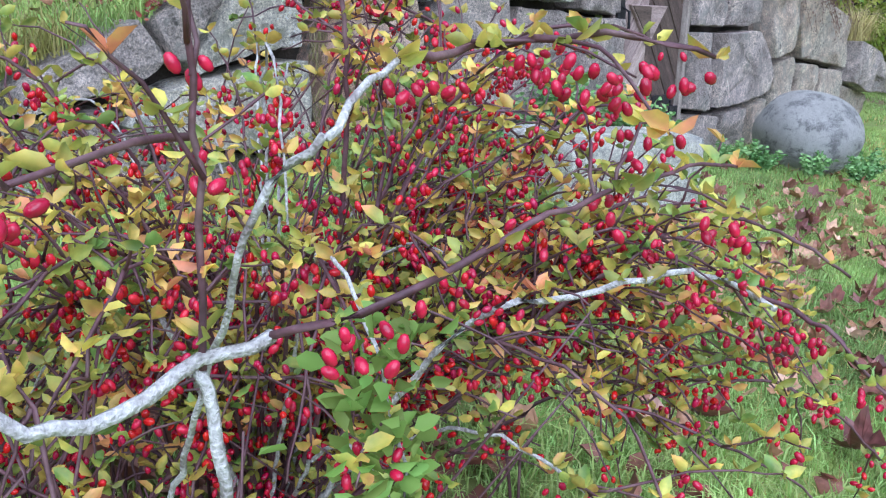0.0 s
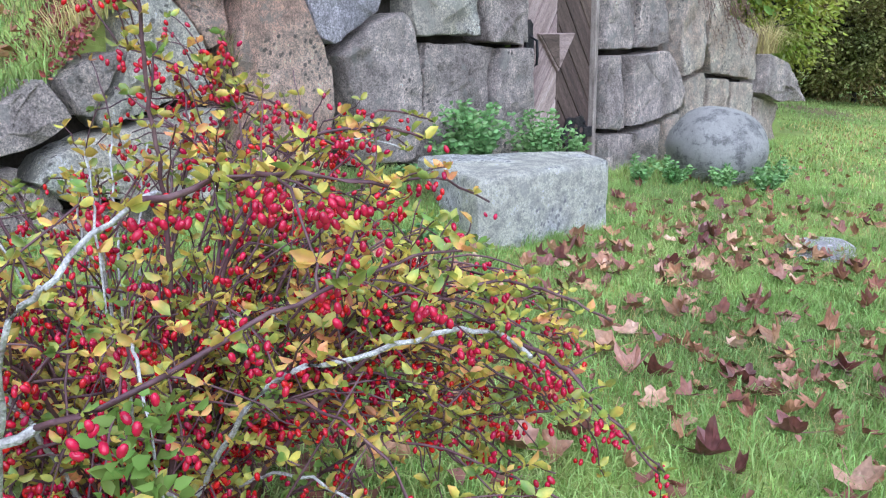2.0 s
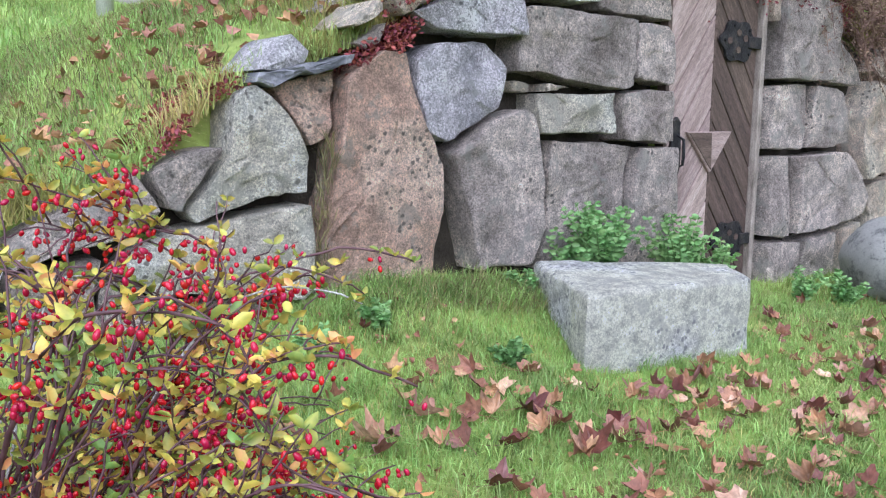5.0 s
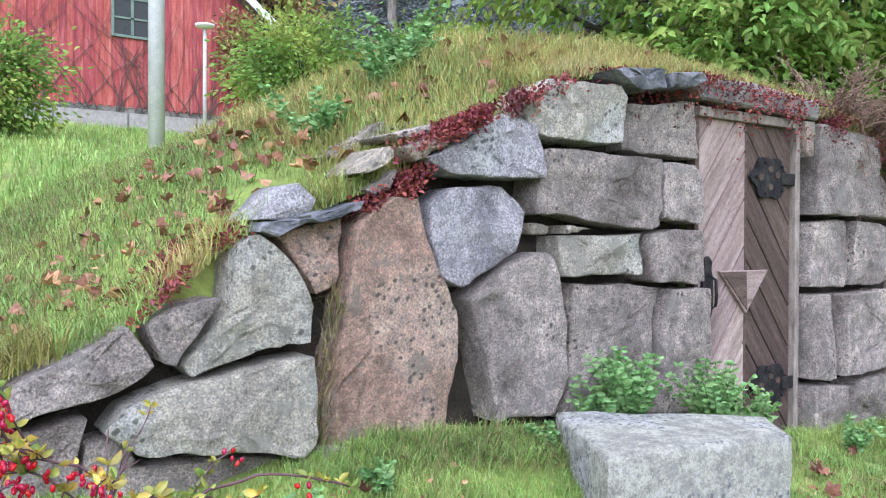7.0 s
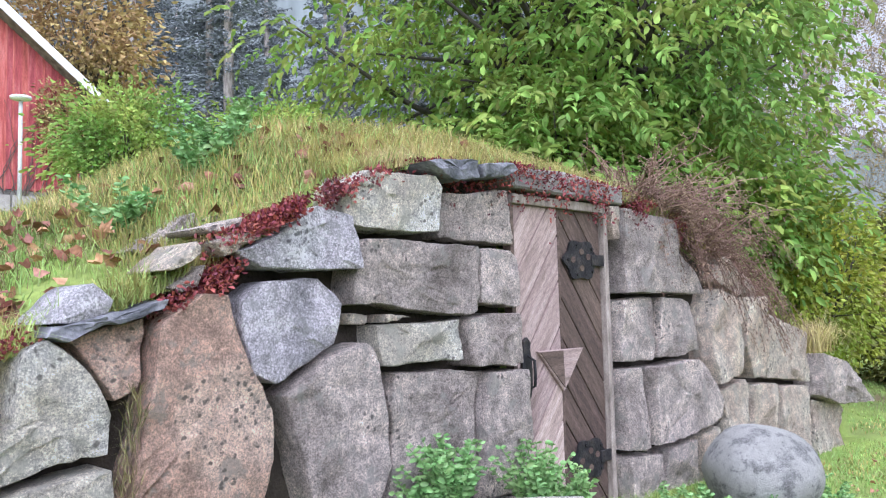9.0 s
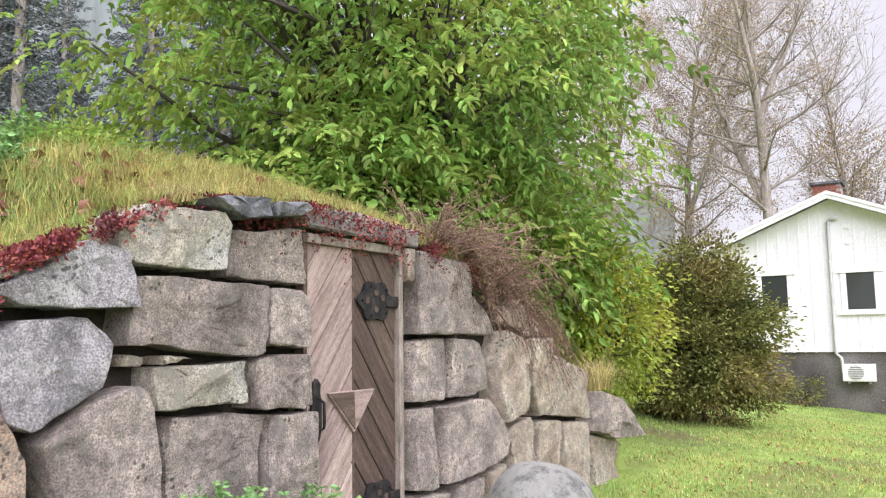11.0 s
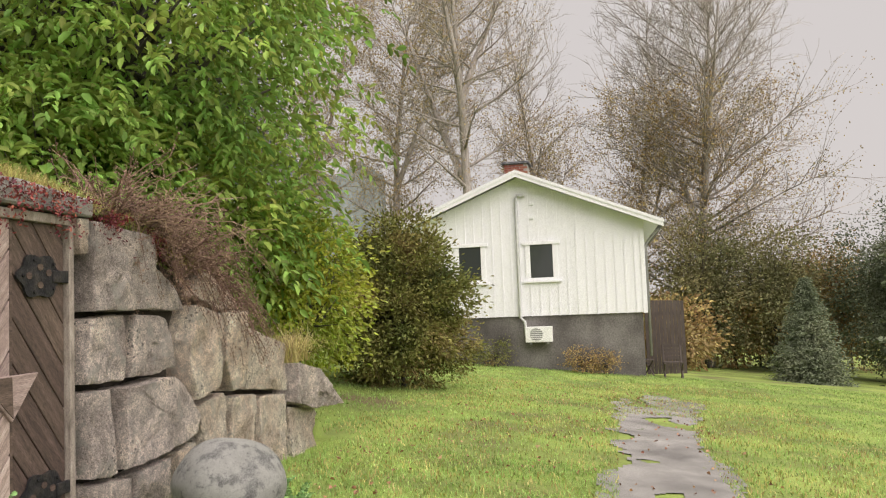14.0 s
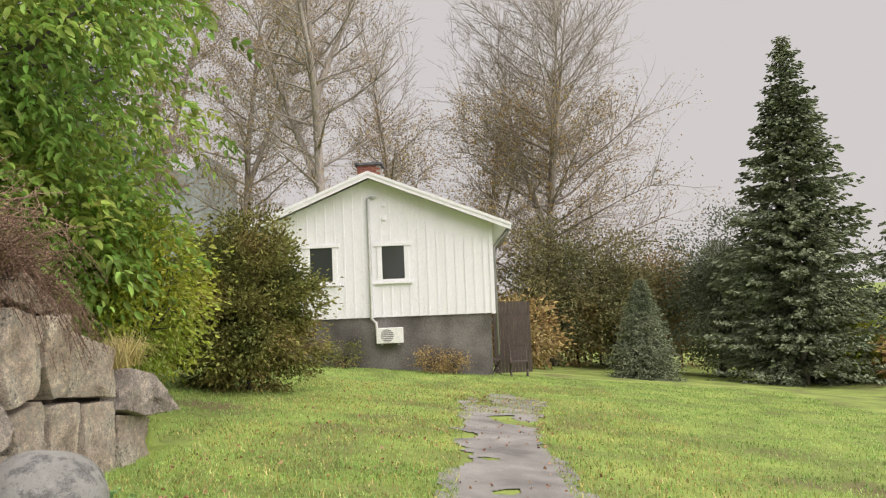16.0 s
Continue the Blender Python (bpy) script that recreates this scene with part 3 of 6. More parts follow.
planks(4.297, 4.708, 1.28, 0.0, LEFTWOOD, 0.168, -0.022)
planks(4.716, 5.152, -1.28, 0.06, DARKWOOD, 0.15, -0.018)
part("cover_strip", box(4.704, 4.722, DY - 0.026, DY - 0.012, 0.22, 2.08, 0.003), DARKWOOD, door)
tri = prism([(4.46, 1.245), (4.905, 1.245), (4.7, 1.0)], DY - 0.045, DY - 0.02, 0.004)
part("wedge_board", tri, LEFTWOOD, door, "pale triangular board with a dark left half")
part("wedge_board", prism([(4.475, 1.238), (4.69, 1.238), (4.70, 1.02)], DY - 0.051, DY - 0.046), DARKWOOD, door)


def strap_hinge(z, x0, x1):
    """A pierced iron plate: a lobed disc with holes, and a neck to the jamb."""
    cx, cz = (x0 + x1) / 2 - 0.02, z
    n = 48
    rim = []
    for i in range(n):
        a = 2 * math.pi * i / n
        r = 1 + 0.1 * math.cos(6 * a)
        rim.append((cx + 0.17 * r * math.cos(a), cz + 0.12 * r * math.sin(a)))
    bm = prism(rim, DY - 0.04, DY - 0.026)
    hinge = part("hinge", bm, IRON, door, "black pierced iron hinge plate")
    part("neck", box(cx + 0.1, x1 + 0.03, DY - 0.05, DY - 0.03, z - 0.035, z + 0.035, 0.005), IRON, hinge)
    for dx, dz in ((-0.09, 0.0), (0.0, 0.05), (0.0, -0.05), (0.07, 0.02)):
        hole = [(cx + dx + 0.024 * math.cos(t * 0.785), cz + dz + 0.02 * math.sin(t * 0.785)) for t in range(8)]
        part("piercing", prism(hole, DY - 0.043, DY - 0.0402), DARKWOOD, hinge)
    for dx, dz in ((-0.14, 0.0), (0.11, 0.07), (0.11, -0.07), (-0.05, 0.09), (-0.05, -0.09)):
        stud = [(cx + dx + 0.01 * math.cos(t * 1.047), cz + dz + 0.01 * math.sin(t * 1.047)) for t in range(6)]
        part("stud", prism(stud, DY - 0.05, DY - 0.0405), IRON, hinge)


strap_hinge(1.78, 4.73, 5.16)
strap_hinge(0.57, 4.76, 5.17)
plate_pts = [(4.335, 1.31), (4.365, 1.33), (4.395, 1.3), (4.39, 1.25), (4.405, 1.2), (4.405, 1.06), (4.39, 1.0), (4.37, 0.95), (4.345, 0.97), (4.335, 1.02), (4.32, 1.06), (4.32, 1.2), (4.33, 1.25)]
lock = part("lock_plate", prism(plate_pts, DY - 0.045, DY - 0.024, 0.003), IRON, door, "black iron latch plate with a pull handle")
hv, hf = tube([(4.365, DY - 0.04, 1.23), (4.365, DY - 0.09, 1.2), (4.365, DY - 0.095, 1.12), (4.365, DY - 0.09, 1.06), (4.365, DY - 0.04, 1.03)], [0.009] * 5, 8)
part("handle", mesh_of("handle", hv, hf, IRON, True), IRON, lock)

# ---------------------------------------------------------------- step stone, boulder, flat plate


def rough_block(name, corners, z0, z1, material, label, category, cuts=5, amp=0.012):
    bm = bmesh.new()
    lo = [bm.verts.new((x, y, z0)) for x, y in corners]
    hi = [bm.verts.new((x, y, z1 + dz)) for (x, y), dz in zip(corners, (0.0, -0.015, -0.02, 0.02))]
    bm.faces.new(lo[::-1])
    bm.faces.new(hi)
    for i in range(4):
        j = (i + 1) % 4
        bm.faces.new((lo[i], lo[j], hi[j], hi[i]))
    bmesh.ops.bevel(bm, geom=bm.edges[:], offset=0.035, segments=3, affect="EDGES", profile=0.6)
    bmesh.ops.subdivide_edges(bm, edges=bm.edges[:], cuts=cuts, use_grid_fill=True)
    for v in bm.verts:
        p = v.co.copy()
        v.co += Vector((noise.noise(p * 4), noise.noise(p * 4 + Vector((9, 0, 0))), noise.noise(p * 4 + Vector((0, 9, 0))))) * amp
        v.co += v.normal * noise.noise(p * 17) * amp * 0.6
    ob = part(name, bm, material, smooth=True)
    tagged(ob, label, category)
    ob.data.set_sharp_from_angle(angle=radians(40))
    return ob


rough_block("step_stone", [(2.8, 1.88), (3.74, 1.76), (4.0, 2.06), (3.14, 2.55)], 0.16, 0.63, SLABM, "pale lichened granite block in the grass before the door", "stone block")

bm = bmesh.new()
bmesh.ops.create_icosphere(bm, subdivisions=5, radius=1)
for v in bm.verts:
    p = v.co.copy()
    s = 1 + 0.09 * noise.noise(p * 1.3 + Vector((3, 1, 7))) + 0.012 * noise.noise(p * 7)
    v.co = Vector((p.x * 0.42 * s, p.y * 0.36 * s, p.z * 0.3 * s))
bm.transform(Matrix.Translation((5.95, 2.05, 0.4)) @ Matrix.Rotation(radians(12), 4, "Y"))
tagged(part("boulder", bm, BOULD, smooth=True), "rounded grey boulder with pale lichen patches on the lawn", "boulder")

bm = bmesh.new()
ring = [(4.45 + 0.26 * (1 + 0.12 * noise.noise((a, 2, 0))) * math.cos(a), 0.9 + 0.17 * (1 + 0.15 * noise.noise((a, 5, 0))) * math.sin(a)) for a in [i * math.pi / 10 for i in range(20)]]
zt = max(height(x, y) for x, y in ring) + 0.015
top = [bm.verts.new((x, y, zt)) for x, y in ring]
low = [bm.verts.new((x, y, zt - 0.12)) for x, y in ring]
bm.faces.new(top)
for i in range(20):
    bm.faces.new((top[i], low[i], low[(i + 1) % 20], top[(i + 1) % 20]))
bmesh.ops.bevel(bm, geom=[e for e in bm.edges if all(v in top for v in e.verts)], offset=0.01, segments=2, affect="EDGES")
tagged(part("flat_stone", bm, BLUE), "flat grey stone lying flush in the lawn", "stone")

# ---------------------------------------------------------------- the old asphalt path


def path_sheet(rough_edge, x0, x1, y_mid, half, dx=0.05):
    vs, fs, index = [], [], {}
    nx = int((x1 - x0) / dx)
    ny = int(2 * half / dx) + 6

    def inside(x, y):
        m, w = y_mid(x)
        e = 0.28 * noise.noise((x * 1.1, y * 1.1, rough_edge)) + 0.14 * noise.noise((x * 3.5, y * 3.5, rough_edge))
        hole = noise.noise((x * 0.75, y * 1.3, rough_edge + 4)) + 0.3 * noise.noise((x * 2.5, y * 2.5, 1))
        return abs(y - m) < w + e and hole < 0.42 - 0.05 * max(0, x - 9.0)

    def vid(i, j):
        if (i, j) not in index:
            x = x0 + i * dx
            m = y_mid(x)[0]
            y = m + (j - ny / 2) * dx
            index[i, j] = len(vs)
            vs.append((x, y, height(x, y) + 0.012))
        return index[i, j]

    for i in range(nx):
        for j in range(ny):
            x = x0 + (i + 0.5) * dx
            y = y_mid(x)[0] + (j + 0.5 - ny / 2) * dx
            if inside(x, y):
                fs.append((vid(i, j), vid(i + 1, j), vid(i + 1, j + 1), vid(i, j + 1)))
    return mesh_of("path", vs, fs, ASPH)


tagged(new("path", path_sheet(3.3, 5.0, 19.0, lambda x: (knots(x, [(5, -1.1), (7.3, -0.95), (10, -0.95), (13, -1.0), (19, -1.5)]), knots(x, [(5, 0.75), (9, 0.65), (11, 0.5), (14, 0.6), (19, 0.9)])), 1.6)),
       "cracked old asphalt path overgrown with grass", "path", kind="structure")

# ---------------------------------------------------------------- the white house
house = thing("house", "small white timber house with vertical boards on a dark stained foundation", "house", at=(25, 2.1, -0.5))
HX, HL, HR, RID = 25.0, 5.65, -1.5, 2.08
part("foundation", box(HX + 0.06, HX + 10, HR + 0.12, HL - 0.12, -1.6, 1.1, 0.01), BASEM, house, "dark stained rendered foundation")
SL = (5.2 - 3.55) / (RID + 1.95)
gable = [(HR, 1.08), (HL, 1.08), (HL, 5.2 - SL * (HL - RID)), (RID, 5.2), (HR, 5.2 - SL * (RID - HR))]
core = bmesh.new()
fa = [core.verts.new((HX + 0.03, y, z)) for y, z in gable]
fb = [core.verts.new((HX + 9.8, y, z)) for y, z in gable]
core.faces.new(fa)
core.faces.new(fb[::-1])
for i in range(5):
    core.faces.new((fa[i], fa[(i + 1) % 5], fb[(i + 1) % 5], fb[i]))
part("wall", core, WHITE, house, "white painted timber wall")
y = HR
while y < HL - 0.05:
    w = min(0.275, HL - y)
    top = min(5.2 - SL * abs(yy - RID) for yy in (y, y + w)) - 0.005
    part("board", box(HX, HX + 0.028, y + 0.003, y + w - 0.003, 1.06, top, 0.002), WHITE, house)
    part("batten", box(HX - 0.014, HX - 0.001, y + w - 0.02, y + w + 0.02, 1.05, top - 0.01), WHITE, house)
    y += w
part("corner_board", box(HX - 0.022, HX + 0.1, HR - 0.02, HR + 0.1, 1.04, 3.75), TRIM, house)
part("corner_board", box(HX - 0.022, HX + 0.1, HL - 0.1, HL + 0.02, 1.04, 3.75), TRIM, house)
RO = 5.32


def slope_slab(sign, x0, x1, z_off, thick, reach, material, name, label=""):
    bm = bmesh.new()
    pts = [(RID, RO + z_off), (RID + sign * reach, RO + z_off - SL * reach), (RID + sign * reach, RO + z_off - SL * reach - thick), (RID, RO + z_off - thick)]
    a = [bm.verts.new((x0, yy, z)) for yy, z in pts]
    b = [bm.verts.new((x1, yy, z)) for yy, z in pts]
    bm.faces.new(a)
    bm.faces.new(b[::-1])
    for i in range(4):
        bm.faces.new((a[i], a[(i + 1) % 4], b[(i + 1) % 4], b[i]))
    return part(name, bm, material, house, label)


for s in (-1, 1):
    slope_slab(s, HX - 0.42, HX + 10.2, 0.05, 0.05, 4.12, ROOFM, "roof", "dark sheet roof")
    slope_slab(s, HX - 0.36, HX + 10.1, -0.004, 0.07, 4.05, TRIM, "soffit", "white painted soffit")
    slope_slab(s, HX - 0.455, HX - 0.425, 0.04, 0.2, 4.14, TRIM, "bargeboard", "white bargeboard")
    slope_slab(s, HX - 0.478, HX - 0.458, 0.05, 0.09, 4.15, TRIM, "bargeboard", "white upper bargeboard")
for s, yy in ((-1, RID - 4.15), (1, RID + 4.15)):
    z = RO - SL * 4.15
    gv_, gf_ = tube([(HX - 0.45, yy, z - 0.02), (HX + 10, yy, z - 0.02)], [0.06, 0.06], 8)
    part("gutter", mesh_of("gutter", gv_, gf_, GRILLE, True), GRILLE, house)
dv, df = tube([(HX + 0.05, -1.95, 3.45), (HX + 0.1, -1.7, 3.2), (HX + 0.15, -1.56, 3.0), (HX + 0.15, -1.56, -0.2)], [0.04] * 4, 8)
part("downpipe", mesh_of("downpipe", dv, df, GRILLE, True), GRILLE, house)


def house_window(y0, y1, z0, z1):
    win = part("window", box(HX - 0.035, HX + 0.0, y0, y1, z0 + 0.06, z0 + 0.14), TRIM, house, "small dark square window with white trim")
    part("sill", box(HX - 0.09, HX - 0.0, y0 - 0.09, y1 + 0.09, z0, z0 + 0.055, 0.006), TRIM, win)
    part("head_board", box(HX - 0.06, HX - 0.0, y0 - 0.08, y1 + 0.08, z1 - 0.1, z1, 0.006), TRIM, win)
    part("jamb", box(HX - 0.035, HX, y0, y0 + 0.1, z0 + 0.14, z1 - 0.102), TRIM, win)
    part("jamb", box(HX - 0.035, HX, y1 - 0.1, y1, z0 + 0.14, z1 - 0.102), TRIM, win)
    part("sash", box(HX - 0.03, HX - 0.002, y0 + 0.1, y0 + 0.14, z0 + 0.14, z1 - 0.102), TRIM, win)
    part("sash", box(HX - 0.03, HX - 0.002, y1 - 0.14, y1 - 0.1, z0 + 0.14, z1 - 0.102), TRIM, win)
    part("pane", box(HX - 0.024, HX - 0.019, y0 + 0.14, y1 - 0.14, z0 + 0.142, z1 - 0.104), PANE, win)


house_window(0.98, 1.92, 2.04, 3.26)
house_window(3.12, 4.06, 2.04, 3.28)
pv, pf = tube([(HX - 0.07, 1.88, 4.64), (HX - 0.07, 2.08, 4.64), (HX - 0.07, 2.14, 4.58), (HX - 0.07, 2.14, 3.0), (HX - 0.07, 2.14, 1.02), (HX - 0.06, 2.02, 0.9), (HX - 0.06, 2.0, 0.5)], [0.045] * 7, 8)
part("pipe", mesh_of("pipe", pv, pf, STEEL, True), STEEL, house, "grey-white service pipe")
for z in (4.39, 3.98):
    part("vent", box(HX - 0.05, HX - 0.019, 1.62, 1.74, z - 0.05, z + 0.05, 0.008), TRIM, house)
chimney = part("chimney", box(27.6, 28.4, 2.0, 2.75, 4.6, 6.05), MORTAR, house, "red brick chimney")
for course in range(14):
    for face in range(3):
        y0 = 1.99 + face * 0.255 + (0.12 if course % 2 else 0)
        part("brick", box(27.585, 27.7, y0, min(y0 + 0.24, 2.76), 4.95 + course * 0.078, 5.015 + course * 0.078), BRICK, chimney)
part("cap", box(27.52, 28.48, 1.92, 2.83, 6.05, 6.13, 0.01), SLATE, chimney)

heat = thing("heat_pump", "white outdoor heat pump unit on the house foundation", "heat pump", at=(24.7, 1.6, 0.28))
part("casing", box(24.68, 24.99, 1.22, 2.0, 0.3, 0.75, 0.02), PLASTIC, heat)
fan = [(1.68 + 0.19 * math.cos(i * math.pi / 12), 0.525 + 0.19 * math.sin(i * math.pi / 12)) for i in range(24)]
fbm = bmesh.new()
fbm.faces.new([fbm.verts.new((24.676, y_, z_)) for y_, z_ in fan])
part("fan_grille", fbm, GRILLE, heat, "round grey fan grille")
for i in range(7):
    dz = -0.165 + i * 0.055
    w = math.sqrt(max(0.002, 0.19 ** 2 - dz ** 2))
    part("slat", box(24.664, 24.674, 1.68 - w, 1.68 + w, 0.525 + dz - 0.008, 0.525 + dz + 0.008), PLASTIC, heat)
part("bracket", box(24.7, 25.06, 1.34, 1.39, 0.24, 0.3), GRILLE, heat)
part("bracket", box(24.7, 25.06, 1.83, 1.88, 0.24, 0.3), GRILLE, heat)

screen = thing("board_fence", "dark brown board screen beside the house", "fence", at=(27, -2.1, -0.8))
for i in range(11):
    y0 = -1.5 - i * 0.108
    part("board", box(27, 27.03, y0 - 0.1, y0, -0.9, 1.38 - i * 0.004), BROWNB, screen)
part("rail", box(27.032, 27.08, -2.68, -1.5, 0.9, 1.0), BROWNB, screen)

chair = thing("garden_chair", "dark folding wooden garden chair on the lawn by the house", "chair", at=(26, -2.2, height(26, -2.2)))
cz = height(26, -2.2)
for yy in (-2.45, -1.95):
    for x0, x1, z0, z1 in ((25.75, 26.25, 0, 0.45), (26.25, 25.75, 0, 0.45), (26.2, 26.45, 0.4, 0.95)):
        lv, lf = tube([(x0, yy, cz + z0 - 0.02), (x1, yy, cz + z1)], [0.025, 0.025], 6)
        part("leg", mesh_of("leg", lv, lf, BROWNB), BROWNB, chair)
for i in range(5):
    part("seat_slat", box(25.76 + i * 0.1, 25.84 + i * 0.1, -2.47, -1.93, cz + 0.45, cz + 0.475), BROWNB, chair)
for i in range(4):
    part("back_slat", box(26.28 + i * 0.045, 26.31 + i * 0.045, -2.47, -1.93, cz + 0.55 + i * 0.11, cz + 0.62 + i * 0.11), BROWNB, chair)
copy_thing(chair, pose(26.1, -1.3, height(26.1, -1.3), 0, 0, 30))

# ---------------------------------------------------------------- the red barn
barn = thing("barn", "large red board barn with a grey stone foundation and climbing vines", "barn", at=(4, 24, 4))
BY, BE, BS = 24.0, 10.5, 0.79
x = -3.5
while x < BE - 0.45:
    top = min(8.15 + BS * (BE - 0.35 - x), 8.15 + BS * (x + 4.5 + 0.35) + 0)
    part("board", box(x, x + 0.19, BY, BY + 0.03, 5.15, top + 0.15), RED, barn)
    part("batten", box(x + 0.17, x + 0.22, BY - 0.022, BY - 0.001, 5.1, top + 0.1), RED, barn)
    x += 0.2
part("foundation", box(-3.5, BE - 0.45, BY + 0.02, BY + 9, 3.2, 5.14, 0.02), CONC, barn, "grey rendered stone foundation")
for i in range(7):
    part("stone", box(-3.4 + i * 1.95, -3.4 + i * 1.95 + 1.9, BY - 0.02, BY + 0.015, 4.3, 4.98, 0.015), MORTAR, barn)
ridge_x = 3.0
rb = prism([(BE + 0.25, 7.95), (ridge_x, 7.95 + BS * (BE + 0.25 - ridge_x)), (ridge_x - 7.75, 7.95), (ridge_x - 7.75, 7.75), (ridge_x, 7.7 + BS * (BE + 0.25 - ridge_x)), (BE + 0.25, 7.72)], BY - 0.45, BY + 14)
part("roof", rb, CONC, barn, "pale grey roof")
part("bargeboard", prism([(BE + 0.3, 7.97), (ridge_x, 7.97 + BS * (BE + 0.3 - ridge_x)), (ridge_x, 7.7 + BS * (BE + 0.3 - ridge_x)), (BE + 0.3, 7.68)], BY - 0.5, BY - 0.455), TRIM, barn, "weathered white bargeboard")
part("side_wall", box(BE - 0.5, BE - 0.42, BY + 0.02, BY + 13, 4.6, 8.2), RED, barn)
bw = part("window", box(5.9, 6.95, BY - 0.04, BY - 0.025, 7.15, 8.2), PANE, barn, "old green-framed barn window")
GREENP = ramp_mat("faded_green_paint", [(0.12, 0.17, 0.14), (0.2, 0.27, 0.22)], 5, 0.8, 0.1)
for a, b, c, d in ((5.85, 5.93, 7.1, 8.25), (6.38, 6.46, 7.18, 8.18), (6.92, 7.0, 7.1, 8.25), (5.94, 6.91, 8.18, 8.25), (5.94, 6.91, 7.1, 7.17), (5.94, 6.91, 7.62, 7.67)):
    part("frame", box(a, b, BY - 0.075, BY - 0.042, c, d), GREENP, bw)
vine_rng = random.Random(8)
VINE = ramp_mat("vine_stem", [(0.06, 0.045, 0.04), (0.12, 0.09, 0.08)], 5, 0.9, 0.1)
for i in range(48):
    px, pz = vine_rng.uniform(2.5, 9.8), 5.0
    pts, d = [], vine_rng.uniform(-0.5, 0.5)
    for k in range(9):
        pts.append((px, BY - 0.05, pz))
        d += vine_rng.uniform(-0.5, 0.5)
        px = max(2.2, min(9.9, px + d * 0.35))
        pz += vine_rng.uniform(0.15, 0.55)
    pts = [p for p in pts if p[2] < 7.6 + BS * (BE - p[0])]
    if len(pts) > 2:
        tv, tf = tube(pts, [0.016 * (1 - 0.09 * k) for k in range(len(pts))], 4)
        part("vine", mesh_of("vine", tv, tf, VINE), VINE, barn, "bare brown climbing stem")

post = thing("utility_post", "thick grey-white utility post with a rust streak on the bank", "post", at=(4.31, 13.5, height(4.31, 13.5)))
pz = height(4.31, 13.5)
pv, pf = tube([(4.31, 13.5, pz - 0.3), (4.31, 13.5, pz + 3.0), (4.31, 13.5, pz + 8)], [0.135, 0.13, 0.11], 14)
part("pole", mesh_of("pole", pv, pf, STEEL, True), STEEL, post)
part("band", box(4.17, 4.45, 13.35, 13.65, pz + 3.0, pz + 3.1, 0.03), STEEL, post)
lamp = thing("path_lamp", "slim grey garden lamp post with a flat disc head", "lamp", at=(7.22, 20, height(7.22, 20)))
lz = height(7.22, 20)
pv, pf = tube([(7.22, 20, lz - 0.2), (7.22, 20, 6.7)], [0.05, 0.045], 10)
part("pole", mesh_of("pole", pv, pf, STEEL, True), STEEL, lamp)
hv, hf = tube([(7.22, 20, 6.66), (7.22, 20, 6.7), (7.22, 20, 6.76), (7.22, 20, 6.8)], [0.1, 0.23, 0.24, 0.05], 18)
part("shade", mesh_of("shade", hv, hf, PLASTIC, True), PLASTIC, lamp, "flat white disc head")

# ---------------------------------------------------------------- plants: materials and tools
GRASSB = ramp_mat("grass_blade", [(0.198, 0.3, 0.08), (0.293, 0.43, 0.114), (0.448, 0.531, 0.168)], 0.9, 0.55, 0, fine=5, vary=0.35, per_island=True, translucent=0.3)
STRAW = ramp_mat("dry_grass", [(0.27, 0.27, 0.07), (0.46, 0.39, 0.14), (0.58, 0.49, 0.24)], 1.5, 0.7, 0, fine=5, vary=0.3, per_island=True, translucent=0.3)
JOINT = ramp_mat("olive_dry_grass", [(0.1, 0.1, 0.035), (0.2, 0.18, 0.07), (0.34, 0.27, 0.13)], 8, 0.7, 0, fine=20, vary=0.35, per_island=True, translucent=0.2)
LEAFG = ramp_mat("green_tree_leaf", [(0.156, 0.258, 0.066), (0.264, 0.396, 0.09), (0.552, 0.6, 0.156)], 0.7, 0.55, 0, fine=4, vary=0.4, per_island=True, translucent=0.45, spec=0.25)
LEAFD = ramp_mat("dark_bush_leaf", [(0.112, 0.134, 0.045), (0.202, 0.202, 0.062), (0.314, 0.224, 0.106)], 0.9, 0.5, 0, fine=4, vary=0.4, per_island=True, translucent=0.2, spec=0.08)
LEAFY = ramp_mat("yellow_green_leaf", [(0.15, 0.237, 0.031), (0.325, 0.375, 0.05), (0.525, 0.5, 0.075)], 0.8, 0.45, 0, fine=4, vary=0.3, per_island=True, translucent=0.35)
# yellow-brown leaves, brightened in the colour to suit mist on far trees
LEAFO = ramp_mat("hazed_autumn_leaf", [(0.322, 0.23, 0.103), (0.437, 0.31, 0.138), (0.356, 0.31, 0.161)], 0.3, 0.6, 0, fine=4, vary=0.35, per_island=True, translucent=0.25, spec=0.08)
HERB = ramp_mat("nettle_leaf", [(0.13, 0.26, 0.085), (0.22, 0.4, 0.135), (0.34, 0.5, 0.2)], 5, 0.5, 0, fine=30, vary=0.2, per_island=True, translucent=0.25)
SEDUM = ramp_mat("red_stonecrop", [(0.1, 0.02, 0.022), (0.2, 0.03, 0.035), (0.3, 0.07, 0.06)], 3, 0.6, 0, fine=20, vary=0.4, per_island=True)
SEEDH = ramp_mat("dry_brown_twig", [(0.13, 0.075, 0.055), (0.21, 0.13, 0.095), (0.28, 0.19, 0.13)], 4, 0.8, 0, fine=20, vary=0.3, per_island=True)
# bark paled with mist grey in the colour itself, for the far trees
BARK = ramp_mat("haze_paled_bark", [(0.228, 0.203, 0.18), (0.35, 0.316, 0.286), (0.49, 0.451, 0.411)], 3, 0.9, 0.3, fine=20, stretch=(3, 3, 0.7))
